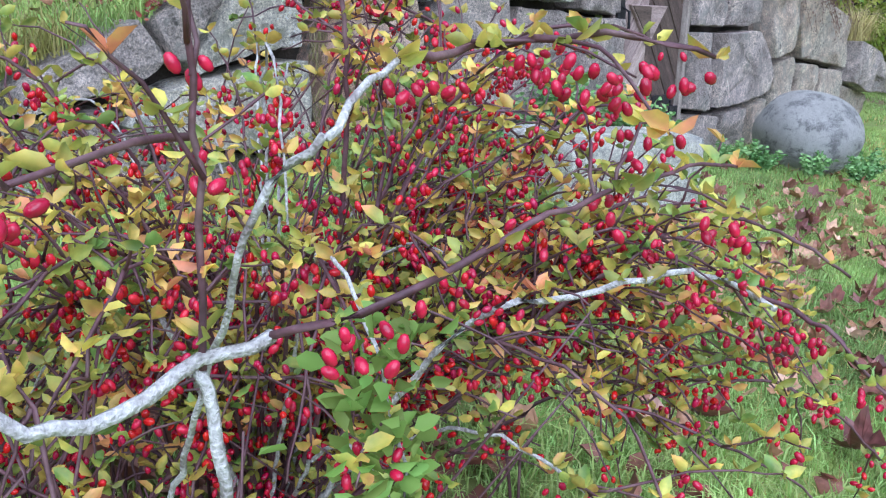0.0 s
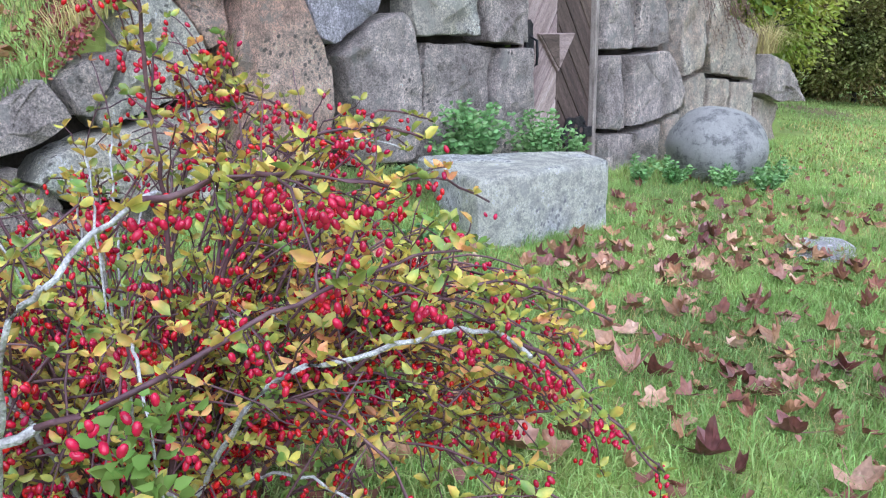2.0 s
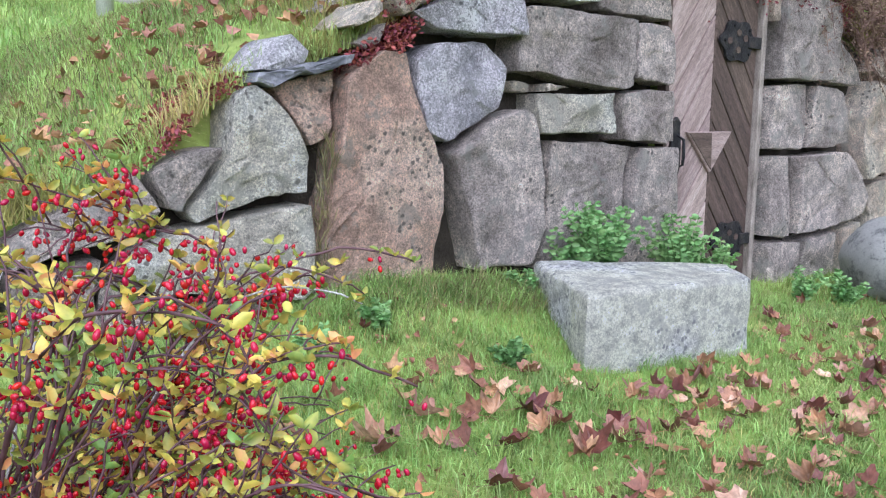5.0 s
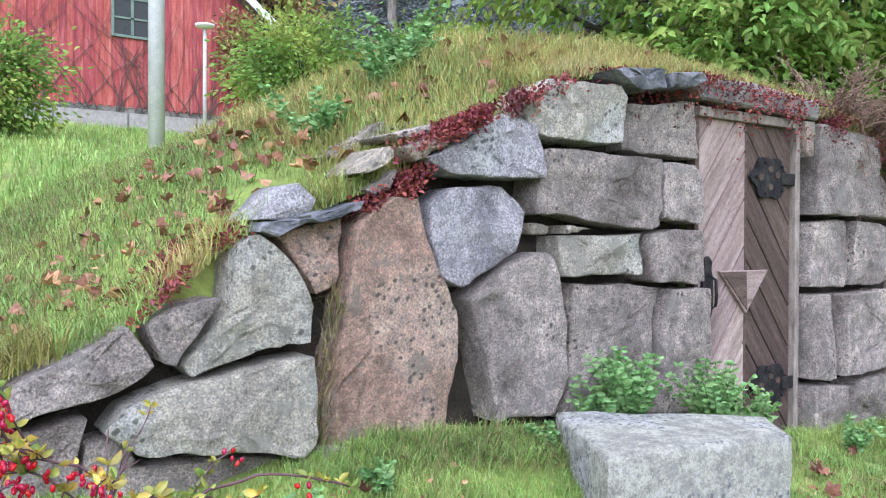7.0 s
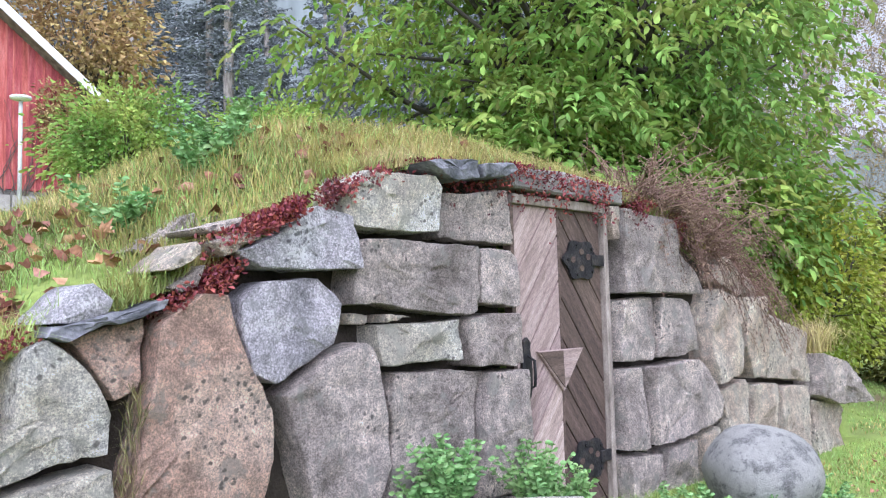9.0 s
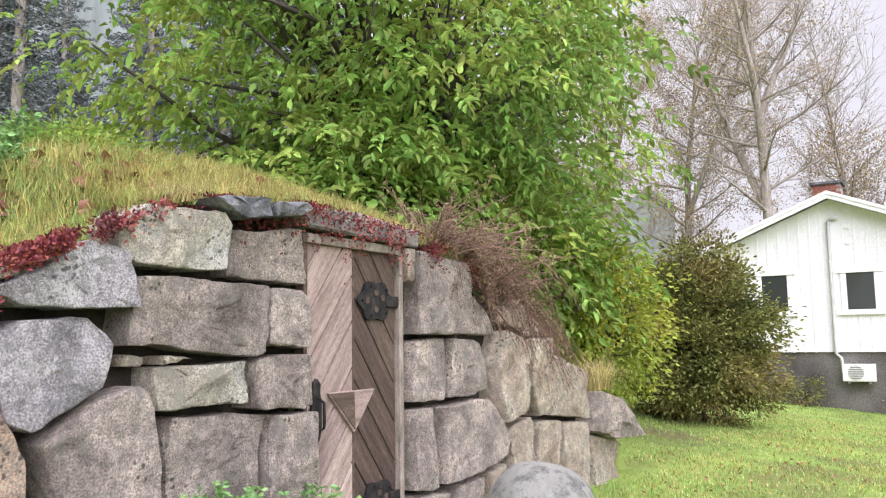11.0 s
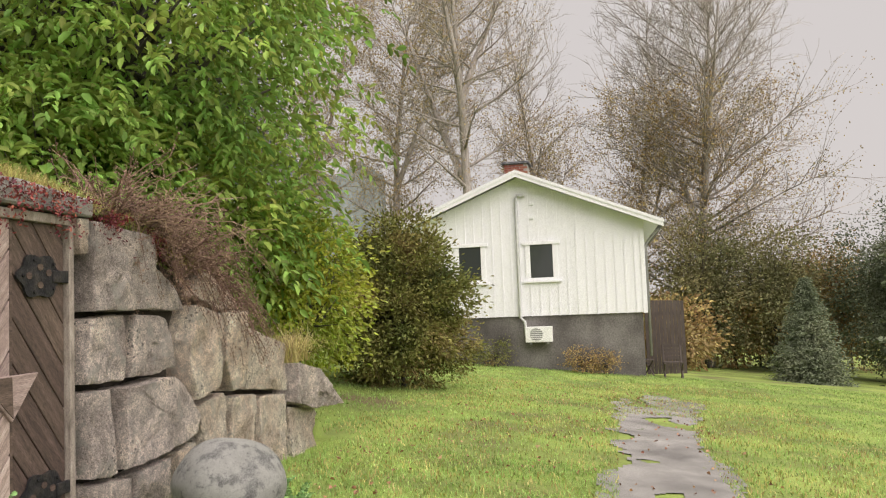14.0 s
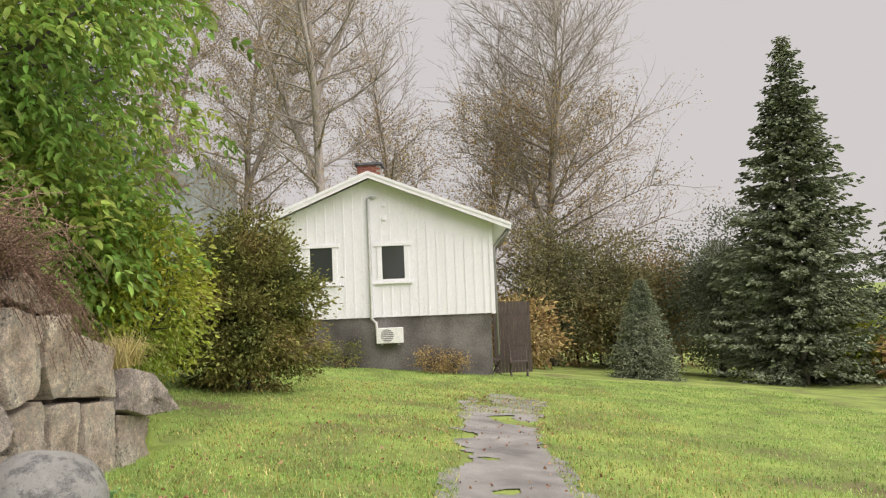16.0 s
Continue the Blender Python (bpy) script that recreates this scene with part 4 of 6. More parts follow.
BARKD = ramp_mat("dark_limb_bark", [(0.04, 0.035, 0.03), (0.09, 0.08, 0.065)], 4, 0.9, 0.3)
# green needles lightened in the colour to give the haze beyond the lawn
NEEDLE = ramp_mat("hazed_spruce_needle", [(0.14, 0.169, 0.109), (0.191, 0.224, 0.147), (0.255, 0.278, 0.184)], 0.8, 0.7, 0, fine=6, vary=0.15, per_island=True, spec=0.02)
# hill needles greyed and flattened: the mist is in this colour
PINE = ramp_mat("hazed_forest_needle", [(0.173, 0.199, 0.21), (0.203, 0.229, 0.24), (0.232, 0.259, 0.27)], 0.4, 0.8, 0, fine=4, vary=0.25, per_island=True, spec=0.08)
BARB = ramp_mat("barberry_leaf", [(0.18, 0.29, 0.06), (0.4, 0.42, 0.08), (0.68, 0.52, 0.1), (0.74, 0.32, 0.14)], 18, 0.45, 0, fine=60, vary=0.25, per_island=True, translucent=0.35, spread=(0.36, 0.66))
BERRY = ramp_mat("red_barberry", [(0.3, 0.003, 0.022), (0.43, 0.005, 0.032), (0.54, 0.012, 0.045)], 60, 0.22, 0, fine=200, vary=0.22, per_island=True)
STEMD = ramp_mat("barberry_stem", [(0.05, 0.02, 0.028), (0.1, 0.045, 0.055), (0.15, 0.09, 0.09)], 20, 0.6, 0.2)
STEML = ramp_mat("lichened_stem", [(0.2, 0.17, 0.16), (0.4, 0.39, 0.37), (0.55, 0.55, 0.53)], 45, 0.85, 0.5, fine=300, spread=(0.3, 0.6))
DEADL = ramp_mat("fallen_maple_leaf", [(0.075, 0.03, 0.02), (0.19, 0.075, 0.045), (0.3, 0.15, 0.105), (0.43, 0.27, 0.21)], 5, 0.5, 0.15, fine=60, vary=0.5)
DEADI = ramp_mat("fallen_leaf_far", [(0.17, 0.07, 0.035), (0.33, 0.16, 0.09), (0.46, 0.28, 0.17)], 3, 0.6, 0, fine=60, vary=0.4, per_island=True)
rs = np.random.RandomState(5)


def quads(name, verts, faces, material, smooth=False):
    """A mesh from arrays of points and four-cornered faces."""
    me = bpy.data.meshes.new(name)
    verts, faces = np.asarray(verts, np.float32), np.asarray(faces, np.int32)
    me.vertices.add(len(verts))
    me.vertices.foreach_set("co", verts.ravel())
    me.loops.add(faces.size)
    me.loops.foreach_set("vertex_index", faces.ravel())
    me.polygons.add(len(faces))
    me.polygons.foreach_set("loop_start", np.arange(0, faces.size, 4, dtype=np.int32))
    me.polygons.foreach_set("loop_total", np.full(len(faces), 4, np.int32))
    if smooth:
        me.polygons.foreach_set("use_smooth", np.ones(len(faces), bool))
    me.materials.append(material)
    me.update(calc_edges=True)
    me.validate()
    return me


def unit(a):
    return a / np.maximum(1e-9, np.linalg.norm(a, axis=1, keepdims=True))


def leaf_arrays(p, d, size, ratio=0.45, fold=0.25, facing=None):
    """Oval leaves folded along the midrib: at points p, along d, of the given sizes."""
    n = len(p)
    d = unit(d)
    side = unit(np.cross(d, rs.normal(size=(n, 3)) if facing is None else facing))
    up = np.cross(side, d)
    L = np.asarray(size).reshape(-1, 1) * np.ones((n, 1))
    w = L * ratio * 0.5
    bow = up * L * 0.12
    pts = np.stack([p, p + d * L * 0.3 + side * w * 0.9 + up * w * fold + bow, p + d * L * 0.68 + side * w * 0.85 + up * w * fold + bow, p + d * L,
                    p + d * L * 0.68 - side * w * 0.85 + up * w * fold + bow, p + d * L * 0.3 - side * w * 0.9 + up * w * fold + bow], 1).reshape(-1, 3)
    o = (np.arange(n) * 6)[:, None]
    f = np.concatenate([o + np.array([0, 1, 2, 3]), o + np.array([0, 3, 4, 5])], 1).reshape(-1, 4)
    return pts, f


def spray_arrays(p, d, leaf, count, r):
    """Feathered sprays: leaflets in pairs along a drooping stalk, their faces turned to the light."""
    n = len(p)
    d = unit(d)
    facing = unit(np.array([[0, 0, 1.0]]) + r.normal(size=(n, 3)) * 0.35)
    side = unit(np.cross(d, facing))
    size = r.uniform(0.7, 1.25, n) * leaf
    pp, dd, ss, ff = [], [], [], []
    for k in range(count):
        t = (k // 2 + 0.6) / (count / 2)
        sign = 1 if k % 2 else -1
        if k == count - 1:
            t, sign = 1.0, 0
        q = p + d * (size * 2.1 * t)[:, None] - np.array([[0, 0, 1.0]]) * (size * 0.75 * t * t)[:, None]
        pp.append(q + r.normal(size=(n, 3)) * leaf * 0.08)
        dd.append(d * 0.6 + side * sign * 0.85 + np.array([[0, 0, -0.25 - 0.3 * t]]) + r.normal(size=(n, 3)) * 0.22)
        ss.append(size * r.uniform(0.75, 1.15, n))
        ff.append(facing + r.normal(size=(n, 3)) * 0.25)
    return leaf_arrays(np.concatenate(pp), np.concatenate(dd), np.concatenate(ss), 0.44, 0.22, np.concatenate(ff))


def blade_mesh(name, xs, ys, zs, length, width, material, lean=0.5):
    """Bent grass blades rooted at the given places."""
    n = len(xs)
    a = rs.uniform(0, 2 * math.pi, n)
    b = rs.uniform(0, 2 * math.pi, n)
    base = np.stack([xs, ys, zs], 1)
    side = np.stack([np.cos(a), np.sin(a), np.zeros(n)], 1) * (np.asarray(width) * np.ones(n))[:, None]
    L = np.asarray(length)[:, None] * np.ones((n, 1))
    k = (rs.uniform(0.1, 1.0, n) * lean)[:, None]
    dirn = np.stack([np.cos(b), np.sin(b), np.zeros(n)], 1)
    up = np.array([[0, 0, 1.0]])
    mid = base + up * L * 0.55 + dirn * L * 0.25 * k
    tip = base + up * L * (1 - 0.45 * k) + dirn * L * 0.85 * k
    v = np.stack([base - side, base + side, mid + side * 0.8, mid - side * 0.8, tip + side * 0.12, tip - side * 0.12], 1).reshape(-1, 3)
    o = (np.arange(n) * 6)[:, None]
    f = np.concatenate([o + np.array([0, 1, 2, 3]), o + np.array([3, 2, 4, 5])], 1).reshape(-1, 4)
    return quads(name, v, f, material)


def heights(xs, ys):
    return np.array([height(x, y) for x, y in zip(xs, ys)])


# ---------------------------------------------------------------- grass
def patchy(x, y, s, k):
    return noise.noise((x * s, y * s, k))


def lawn_places(n, x0, x1, y0, y1, lo=-0.25, s=1.3):
    x, y = rs.uniform(x0, x1, n), rs.uniform(y0, y1, n)
    keep = np.array([patchy(a, b, s, 7) > lo - 0.25 * rs.rand() for a, b in zip(x, y)])
    return x[keep], y[keep]


def on_path(x, y):
    m = np.interp(x, [5, 7.3, 10, 13, 19], [-1.1, -0.95, -0.95, -1.0, -1.5])
    return (np.abs(y - m) < 0.5) & (x > 5) & (x < 15)


def grass(name, label, x, y, lo, hi, width, material, lean=0.6):
    z = heights(x, y)
    L = rs.uniform(lo, hi, len(x)) * (0.75 + 0.5 * np.array([0.5 + 0.5 * patchy(a, b, 2.2, 3) for a, b in zip(x, y)]))
    return tagged(new(name, blade_mesh(name, x, y, z - 0.005, L, width, material, lean)), label, "grass", kind="stuff")


x, y = lawn_places(85000, 0.9, 4.2, 0.0, 2.6)
grass("lawn_grass", "short green lawn grass before the cellar wall", x, y, 0.022, 0.055, 0.0016, GRASSB, 1.2)
x, y = lawn_places(50000, 3.2, 9.5, -1.6, 2.6)
k = ~on_path(x, y)
grass("lawn_grass", "short green lawn grass round the boulder", x[k], y[k], 0.022, 0.055, 0.0026, GRASSB, 1.2)
x, y = lawn_places(90000, 6.5, 26, -10, 5.5, -0.6, 0.6)
k = ~on_path(x, y) & ~((y > 2.4) & (x < 10))
grass("lawn_grass", "damp green lawn running down to the house", x[k], y[k], 0.03, 0.07, 0.006, GRASSB, 1.3)
x, y = lawn_places(26000, -4, 7, -5, 0.1, -0.4)
k = ~on_path(x, y)
grass("lawn_grass", "short green lawn grass on the open lawn", x[k], y[k], 0.022, 0.055, 0.004, GRASSB, 1.2)
x, y = lawn_places(2100, 0.7, 6.5, -0.3, 2.6, -0.1, 1.6)
ring = np.repeat(np.arange(len(x)), 24)
spread = np.repeat(rs.uniform(0.012, 0.045, len(x)), 24)
grass("lawn_tufts", "taller bright green tufts standing in the lawn", x[ring] + rs.normal(size=len(ring)) * spread, y[ring] + rs.normal(size=len(ring)) * spread, 0.04, 0.105, 0.0018, GRASSB, 1.5)
x, y = lawn_places(14000, 1.0, 6, 0.2, 2.6, 0.0, 1.0)
grass("dry_lawn_grass", "thin straw-coloured grass in the lawn", x, y, 0.03, 0.07, 0.0014, STRAW, 1.4)
x, y = lawn_places(24000, -0.6, 1.3, 0.1, 2.6, -0.7)
grass("bush_grass", "thin grass under the barberry bush", x, y, 0.03, 0.08, 0.0016, GRASSB, 1.3)
x, y = lawn_places(17000, 6.6, 22, -4, 3, -0.1, 0.5)
k = ~on_path(x, y) & ~((y > 2.4) & (x < 10))
grass("dry_lawn_grass", "yellowed patches in the lawn", x[k], y[k], 0.04, 0.08, 0.006, STRAW, 1.2)
x, y = lawn_places(52000, -2.5, 3.2, 2.84, 7.5, -0.5)
grass("bank_grass", "rough green grass on the bank", x, y, 0.04, 0.13, 0.0026, GRASSB, 1.4)
x, y = lawn_places(26000, -2.5, 3.2, 2.84, 6.5, -0.3)
grass("bank_straw", "withered olive-brown grass on the bank", x, y, 0.05, 0.14, 0.0024, JOINT, 1.8)
x, y = lawn_places(26000, 2.2, 7.4, 2.84, 5.2, -0.6)
grass("roof_straw", "long yellow grass on the turf roof of the cellar", x, y, 0.07, 0.19, 0.0026, STRAW, 1.2)
x, y = rs.uniform(3.1, 6.6, 12000), 2.66 + np.abs(rs.normal(0, 0.28, 12000))
z = np.array([knots(a, WALL_TOP) if b < STEP else height(a, b) for a, b in zip(x, y)])
tagged(new("crest_straw", blade_mesh("crest_straw", x, y, z, rs.uniform(0.05, 0.17, 12000), 0.0018, STRAW, 1.6)), "fine yellow grass along the crest above the door", "grass", kind="stuff")
x, y = lawn_places(12000, 2.4, 8.5, 2.9, 5.5, -0.4)
grass("roof_grass", "green grass on the turf roof of the cellar", x, y, 0.06, 0.17, 0.003, GRASSB, 1.0)
x, y = lawn_places(26000, -6, 9, 6.5, 23, -0.6, 0.5)
grass("hill_grass", "rough grass on the hillside below the barn", x, y, 0.08, 0.24, 0.008, GRASSB, 1.0)
x, y = np.concatenate([rs.normal(2.85, 0.22, 1400), rs.normal(2.35, 0.3, 900), rs.uniform(5.3, 9, 900)]), rs.uniform(2.36, 2.56, 3200)
grass("wall_foot_grass", "long tufts of grass at the foot of the wall", x, y, 0.03, 0.13, 0.002, GRASSB, 1.8)
x, y = rs.normal(2.7, 0.3, 700), rs.uniform(2.3, 2.56, 700)
grass("wall_foot_straw", "long dry tufts at the foot of the wall", x, y, 0.05, 0.17, 0.0016, JOINT, 2.0)
n = 5200
x = np.concatenate([rs.uniform(0.5, 3.2, 3600), rs.uniform(3.2, 6.2, 1600)])
y = rs.uniform(2.66, 2.86, n)
z = np.interp(x, [q[0] for q in WALL_TOP], [q[1] for q in WALL_TOP]) - 0.015
k = np.array([noise.noise((q * 3.5, 2, 5)) > -0.15 for q in x])
tagged(new("edge_grass", blade_mesh("edge_grass", x[k], y[k], z[k], rs.uniform(0.06, 0.19, n)[k], 0.0026, GRASSB, 1.5)), "green grass overhanging the top of the wall", "grass", kind="stuff")
k = np.array([noise.noise((q * 3.5, 7, 1)) > 0.0 for q in x])
tagged(new("edge_straw", blade_mesh("edge_straw", x[k], y[k], z[k], rs.uniform(0.08, 0.22, n)[k], 0.0022, STRAW, 1.6)), "dry grass overhanging the top of the wall", "grass", kind="stuff")
# grass hanging in the upright joint of the wall
n = 190
z = rs.uniform(0.62, 1.22, n)
x = 2.035 + (z - 0.9) * 0.12 + rs.normal(0, 0.02, n)
tagged(new("joint_grass", blade_mesh("joint_grass", x, rs.uniform(2.57, 2.63, n), z, rs.uniform(0.05, 0.14, n), 0.0018, JOINT, 1.6)), "dry olive grass growing in an upright wall joint", "grass", kind="stuff")

# ---------------------------------------------------------------- stonecrop and turf edge over the wall
pts = []
for i in range(19000):
    u = rs.rand()
    if u < 0.62:
        x = rs.uniform(2.9, 6.1)
        hang = abs(rs.normal(0, 0.065)) * (1.5 if 3.6 < x < 4.2 or x > 4.3 else 0.7)
        y = 2.6 - rs.uniform(-0.2, 0.03)
        pts.append((x, y, knots(x, WALL_TOP) + 0.03 - hang + 0.12 * max(0, y - 2.62)))
    elif u < 0.8:
        x = rs.normal(2.72, 0.14)
        y = rs.uniform(2.5, 2.78)
        pts.append((x, y, 1.9 + (x - 2.72) * 0.45 + rs.uniform(-0.02, 0.06)))
    elif u < 0.9:
        x = rs.normal(2.4, 0.1)
        pts.append((x, rs.uniform(2.58, 2.8), 1.66 + (x - 2.4) * 0.5 + rs.uniform(-0.08, 0.03)))
    else:
        x = rs.normal(1.56, 0.1)
        y = rs.uniform(2.6, 3.05)
        pts.append((x, y, knots(x, WALL_TOP) + rs.uniform(0.0, 0.06) + 0.1 * max(0, y - 2.82)))
pts = np.array([q for q in pts if noise.noise((q[0] * 6, q[1] * 6, q[2] * 6)) > -0.12])
v, f = leaf_arrays(pts, rs.normal(size=(len(pts), 3)) + np.array([0, -0.5, 0.5]), rs.uniform(0.012, 0.03, len(pts)), 0.55)
tagged(new("stonecrop", quads("stonecrop", v, f, SEDUM)), "dark red stonecrop creeping over the top of the wall", "stonecrop", kind="stuff")

# ---------------------------------------------------------------- fallen leaves


def maple(seed):
    """A five-lobed leaf, dried and curled, with its stalk."""
    r = random.Random(seed)
    rim = [(-152, 0.36), (-116, 0.64), (-94, 0.55), (-74, 0.74), (-60, 0.9), (-46, 0.72), (-30, 0.6), (-14, 0.8), (0, 1.0), (14, 0.8), (30, 0.6), (46, 0.72), (60, 0.9), (74, 0.74), (94, 0.55), (116, 0.64), (152, 0.36), (180, 0.14)]
    n = len(rim)
    curl, fold = r.uniform(2, 12), r.uniform(-0.3, 0.9)
    vs = [(0, 0, 0)]
    for ring in (0.5, 1.0):
        for a, q in rim:
            rad = 0.066 * ring * q * r.uniform(0.88, 1.1)
            x_, y_ = rad * math.cos(radians(a)), rad * math.sin(radians(a))
            vs.append((x_, y_, curl * (x_ * x_ * r.uniform(0.4, 1.2) + y_ * y_ * r.uniform(0.6, 1.4)) + fold * abs(y_)))
    fs = [(0, 1 + i, 1 + (i + 1) % n) for i in range(n)] + [(1 + i, 1 + n + i, 1 + n + (i + 1) % n, 1 + (i + 1) % n) for i in range(n)]
    sv, sf = tube([(-0.006, 0, 0.001), (-0.05, 0.003, 0.004), (-0.085, 0.012, 0.01)], [0.0014, 0.0011, 0.001], 3)
    o = len(vs)
    return mesh_of("fallen_leaf", vs + [tuple(q) for q in sv], fs + [tuple(i + o for i in q) for q in sf], DEADL)


MAPLES = [maple(i) for i in range(9)]
leaf_rng = random.Random(12)
spots = [(2.9, 1.0, 0.35), (3.4, 1.35, 0.3), (2.3, 0.75, 0.3), (2.6, 0.5, 0.3), (3.6, 0.8, 0.35), (4.2, 0.75, 0.3), (1.9, 1.6, 0.3), (2.4, 1.5, 0.3), (3.0, 1.7, 0.2), (4.1, 1.5, 0.3), (1.9, 0.35, 0.3), (5.2, 1.0, 0.5), (4.8, 1.6, 0.3)]
for i in range(290):
    if leaf_rng.random() < 0.72:
        a, b, s = leaf_rng.choice(spots)
        x, y = leaf_rng.gauss(a, s), leaf_rng.gauss(b, s * 0.7)
    else:
        x, y = leaf_rng.uniform(1.2, 6.5), leaf_rng.uniform(-0.2, 2.4)
    if y > 2.45 or y < -0.6 or x < 0.9 or (2.7 < x < 4.05 and 1.72 < y < 2.6) or (5.5 < x < 6.4 and 1.65 < y < 2.4):
        continue
    ob = tagged(new("fallen_leaf", MAPLES[i % 9]), "curled brown maple leaf lying in the grass", "leaf", "fallen leaves on the lawn")
    s = leaf_rng.uniform(0.5, 1.1)
    ob.matrix_basis = pose(x, y, height(x, y) + 0.028, leaf_rng.gauss(0, 20), leaf_rng.gauss(0, 20), leaf_rng.uniform(0, 360)) @ Matrix.Scale(s, 4)
soup = Soup()
for i in range(350):
    if i < 220:
        a, b, s = leaf_rng.choice(spots)
        x, y = leaf_rng.gauss(a, s * 1.5), leaf_rng.gauss(b, s * 1.2)
        if (2.7 < x < 4.05 and 1.7 < y < 2.6) or y > 2.45 or y < -0.6 or x < 0.9:
            continue
    else:
        x, y = leaf_rng.uniform(-1.2, 2.3), 2.9 + abs(leaf_rng.gauss(0, 0.8))
    m = pose(x, y, height(x, y) + (0.03 if i < 220 else 0.08), leaf_rng.gauss(0, 30), leaf_rng.gauss(0, 30), leaf_rng.uniform(0, 360)) @ Matrix.Scale(leaf_rng.uniform(0.4, 0.9), 4)
    me = MAPLES[i % 9]
    soup.add([m @ q.co for q in me.vertices], [tuple(q.vertices) for q in me.polygons])
tagged(new("leaf_litter", soup.mesh("leaf_litter", DEADI)), "brown maple leaf litter on the lawn and the bank", "leaves", kind="stuff")
n = 900
x = np.concatenate([rs.uniform(5, 20, 500), rs.uniform(-1.5, 4.5, 400)])
y = np.concatenate([rs.uniform(-2, 2.3, 500), rs.uniform(2.86, 4.6, 400)])
v, f = leaf_arrays(np.stack([x, y, heights(x, y) + 0.035], 1), np.stack([rs.normal(size=n), rs.normal(size=n), rs.normal(size=n) * 0.25], 1), np.concatenate([rs.uniform(0.025, 0.055, 500), rs.uniform(0.04, 0.1, 400)]), 0.8, 0.5)
tagged(new("leaf_litter", quads("leaf_litter", v, f, DEADI)), "scattered brown fallen leaves", "leaves", kind="stuff")
n = 700
x, y = rs.normal(0.4, 0.38, n), rs.normal(0.85, 0.3, n)
v, f = leaf_arrays(np.stack([x, y, heights(x, y) + 0.025], 1), np.stack([rs.normal(size=n), rs.normal(size=n), rs.normal(size=n) * 0.3], 1), rs.uniform(0.02, 0.07, n), 0.75, 0.5)
tagged(new("leaf_litter", quads("leaf_litter", v, f, DEADL)), "dark damp leaf litter under the barberry bush", "leaves", kind="stuff")
# torn scraps of leaf between the grass blades near the wall
n = 1500
x, y = rs.uniform(1.2, 6.2, n), rs.uniform(-0.1, 2.45, n)
clear = ~(((x > 2.7) & (x < 4.05) & (y > 1.72)) | ((x > 5.45) & (x < 6.45) & (y > 1.6))) & (np.sin(x * 3.1 + 1.0) + np.sin(y * 4.3 + x * 1.7) + rs.normal(0, 0.6, n) > 0.1)
x, y = x[clear], y[clear]
n = len(x)
v, f = leaf_arrays(np.stack([x, y, heights(x, y) + 0.024], 1), np.stack([rs.normal(size=n), rs.normal(size=n), rs.normal(size=n) * 0.35], 1), rs.uniform(0.012, 0.04, n), 0.7, 0.5)
tagged(new("leaf_scraps", quads("leaf_scraps", v, f, DEADI)), "small torn scraps of brown leaf in the grass", "leaves", kind="stuff")


# ---------------------------------------------------------------- leafy plants
def herb(base, n_stems, tall, label, reach=0.12, leaf=0.06, material=HERB, category="plant"):
    th = thing("leafy_weed", label, category, at=base)
    soup = Soup()
    pp, dd, ss = [], [], []
    for i in range(n_stems):
        a = rs.uniform(0, 6.28)
        r = rs.uniform(0.2, 1) * reach
        t = tall * rs.uniform(0.55, 1)
        path = [(base[0] + math.cos(a) * r * k * (0.5 + 0.5 * k), base[1] + math.sin(a) * r * k * (0.5 + 0.5 * k), base[2] + t * k) for k in (0, 0.35, 0.7, 1)]
        soup.add(*tube(path, [0.004, 0.0035, 0.003, 0.002], 4))
        for k in np.linspace(0.2, 1, 10):
            q = np.array([np.interp(k, (0, 0.35, 0.7, 1), [p[j] for p in path]) for j in range(3)])
            for s in range(4):
                b = rs.uniform(0, 6.28)
                pp.append(q)
                dd.append((math.cos(b), math.sin(b), rs.uniform(-0.25, 0.5)))
                ss.append(leaf * rs.uniform(0.6, 1.2) * (1.15 - 0.5 * k))
    tagged(part("stalk_mass", soup.mesh("stalk_mass", material), material, th), kind="stuff")
    v, f = leaf_arrays(np.array(pp), np.array(dd), np.array(ss), 0.6, 0.3)
    tagged(part("foliage", quads("foliage", v, f, material), material, th), kind="stuff")
    return th


herb((3.5, 2.44, 0.5), 34, 0.4, "bright green nettle-like weed growing behind the step stone", 0.25, 0.056)
herb((4.1, 2.4, 0.4), 32, 0.42, "bright green nettle-like weed growing before the door", 0.26, 0.056)
herb((3.35, 2.5, 0.5), 6, 0.3, "small green weed at the foot of the wall", 0.14, 0.055)
herb((4.3, 2.3, 0.36), 8, 0.3, "small green weed beside the step stone", 0.12, 0.055)
for x, y in ((5.35, 2.1), (5.15, 2.3), (5.55, 1.85), (6.3, 1.75), (5.7, 1.6), (6.6, 2.0)):
    herb((x, y, height(x, y)), 9, 0.2, "low green ground ivy round the boulder", 0.2, 0.05)
for x, y in ((2.95, 3.6), (3.15, 3.7), (2.8, 3.5), (2.3, 3.3)):
    herb((x, y, height(x, y)), 10, 0.3, "broad-leaved green weed on the turf roof", 0.24, 0.055)
for x, y in ((2.45, 1.95), (1.75, 2.2), (2.1, 2.3), (4.6, 0.2), (3.0, 2.45)):
    herb((x, y, height(x, y)), 6, 0.12, "small green weed in the lawn", 0.1, 0.045)


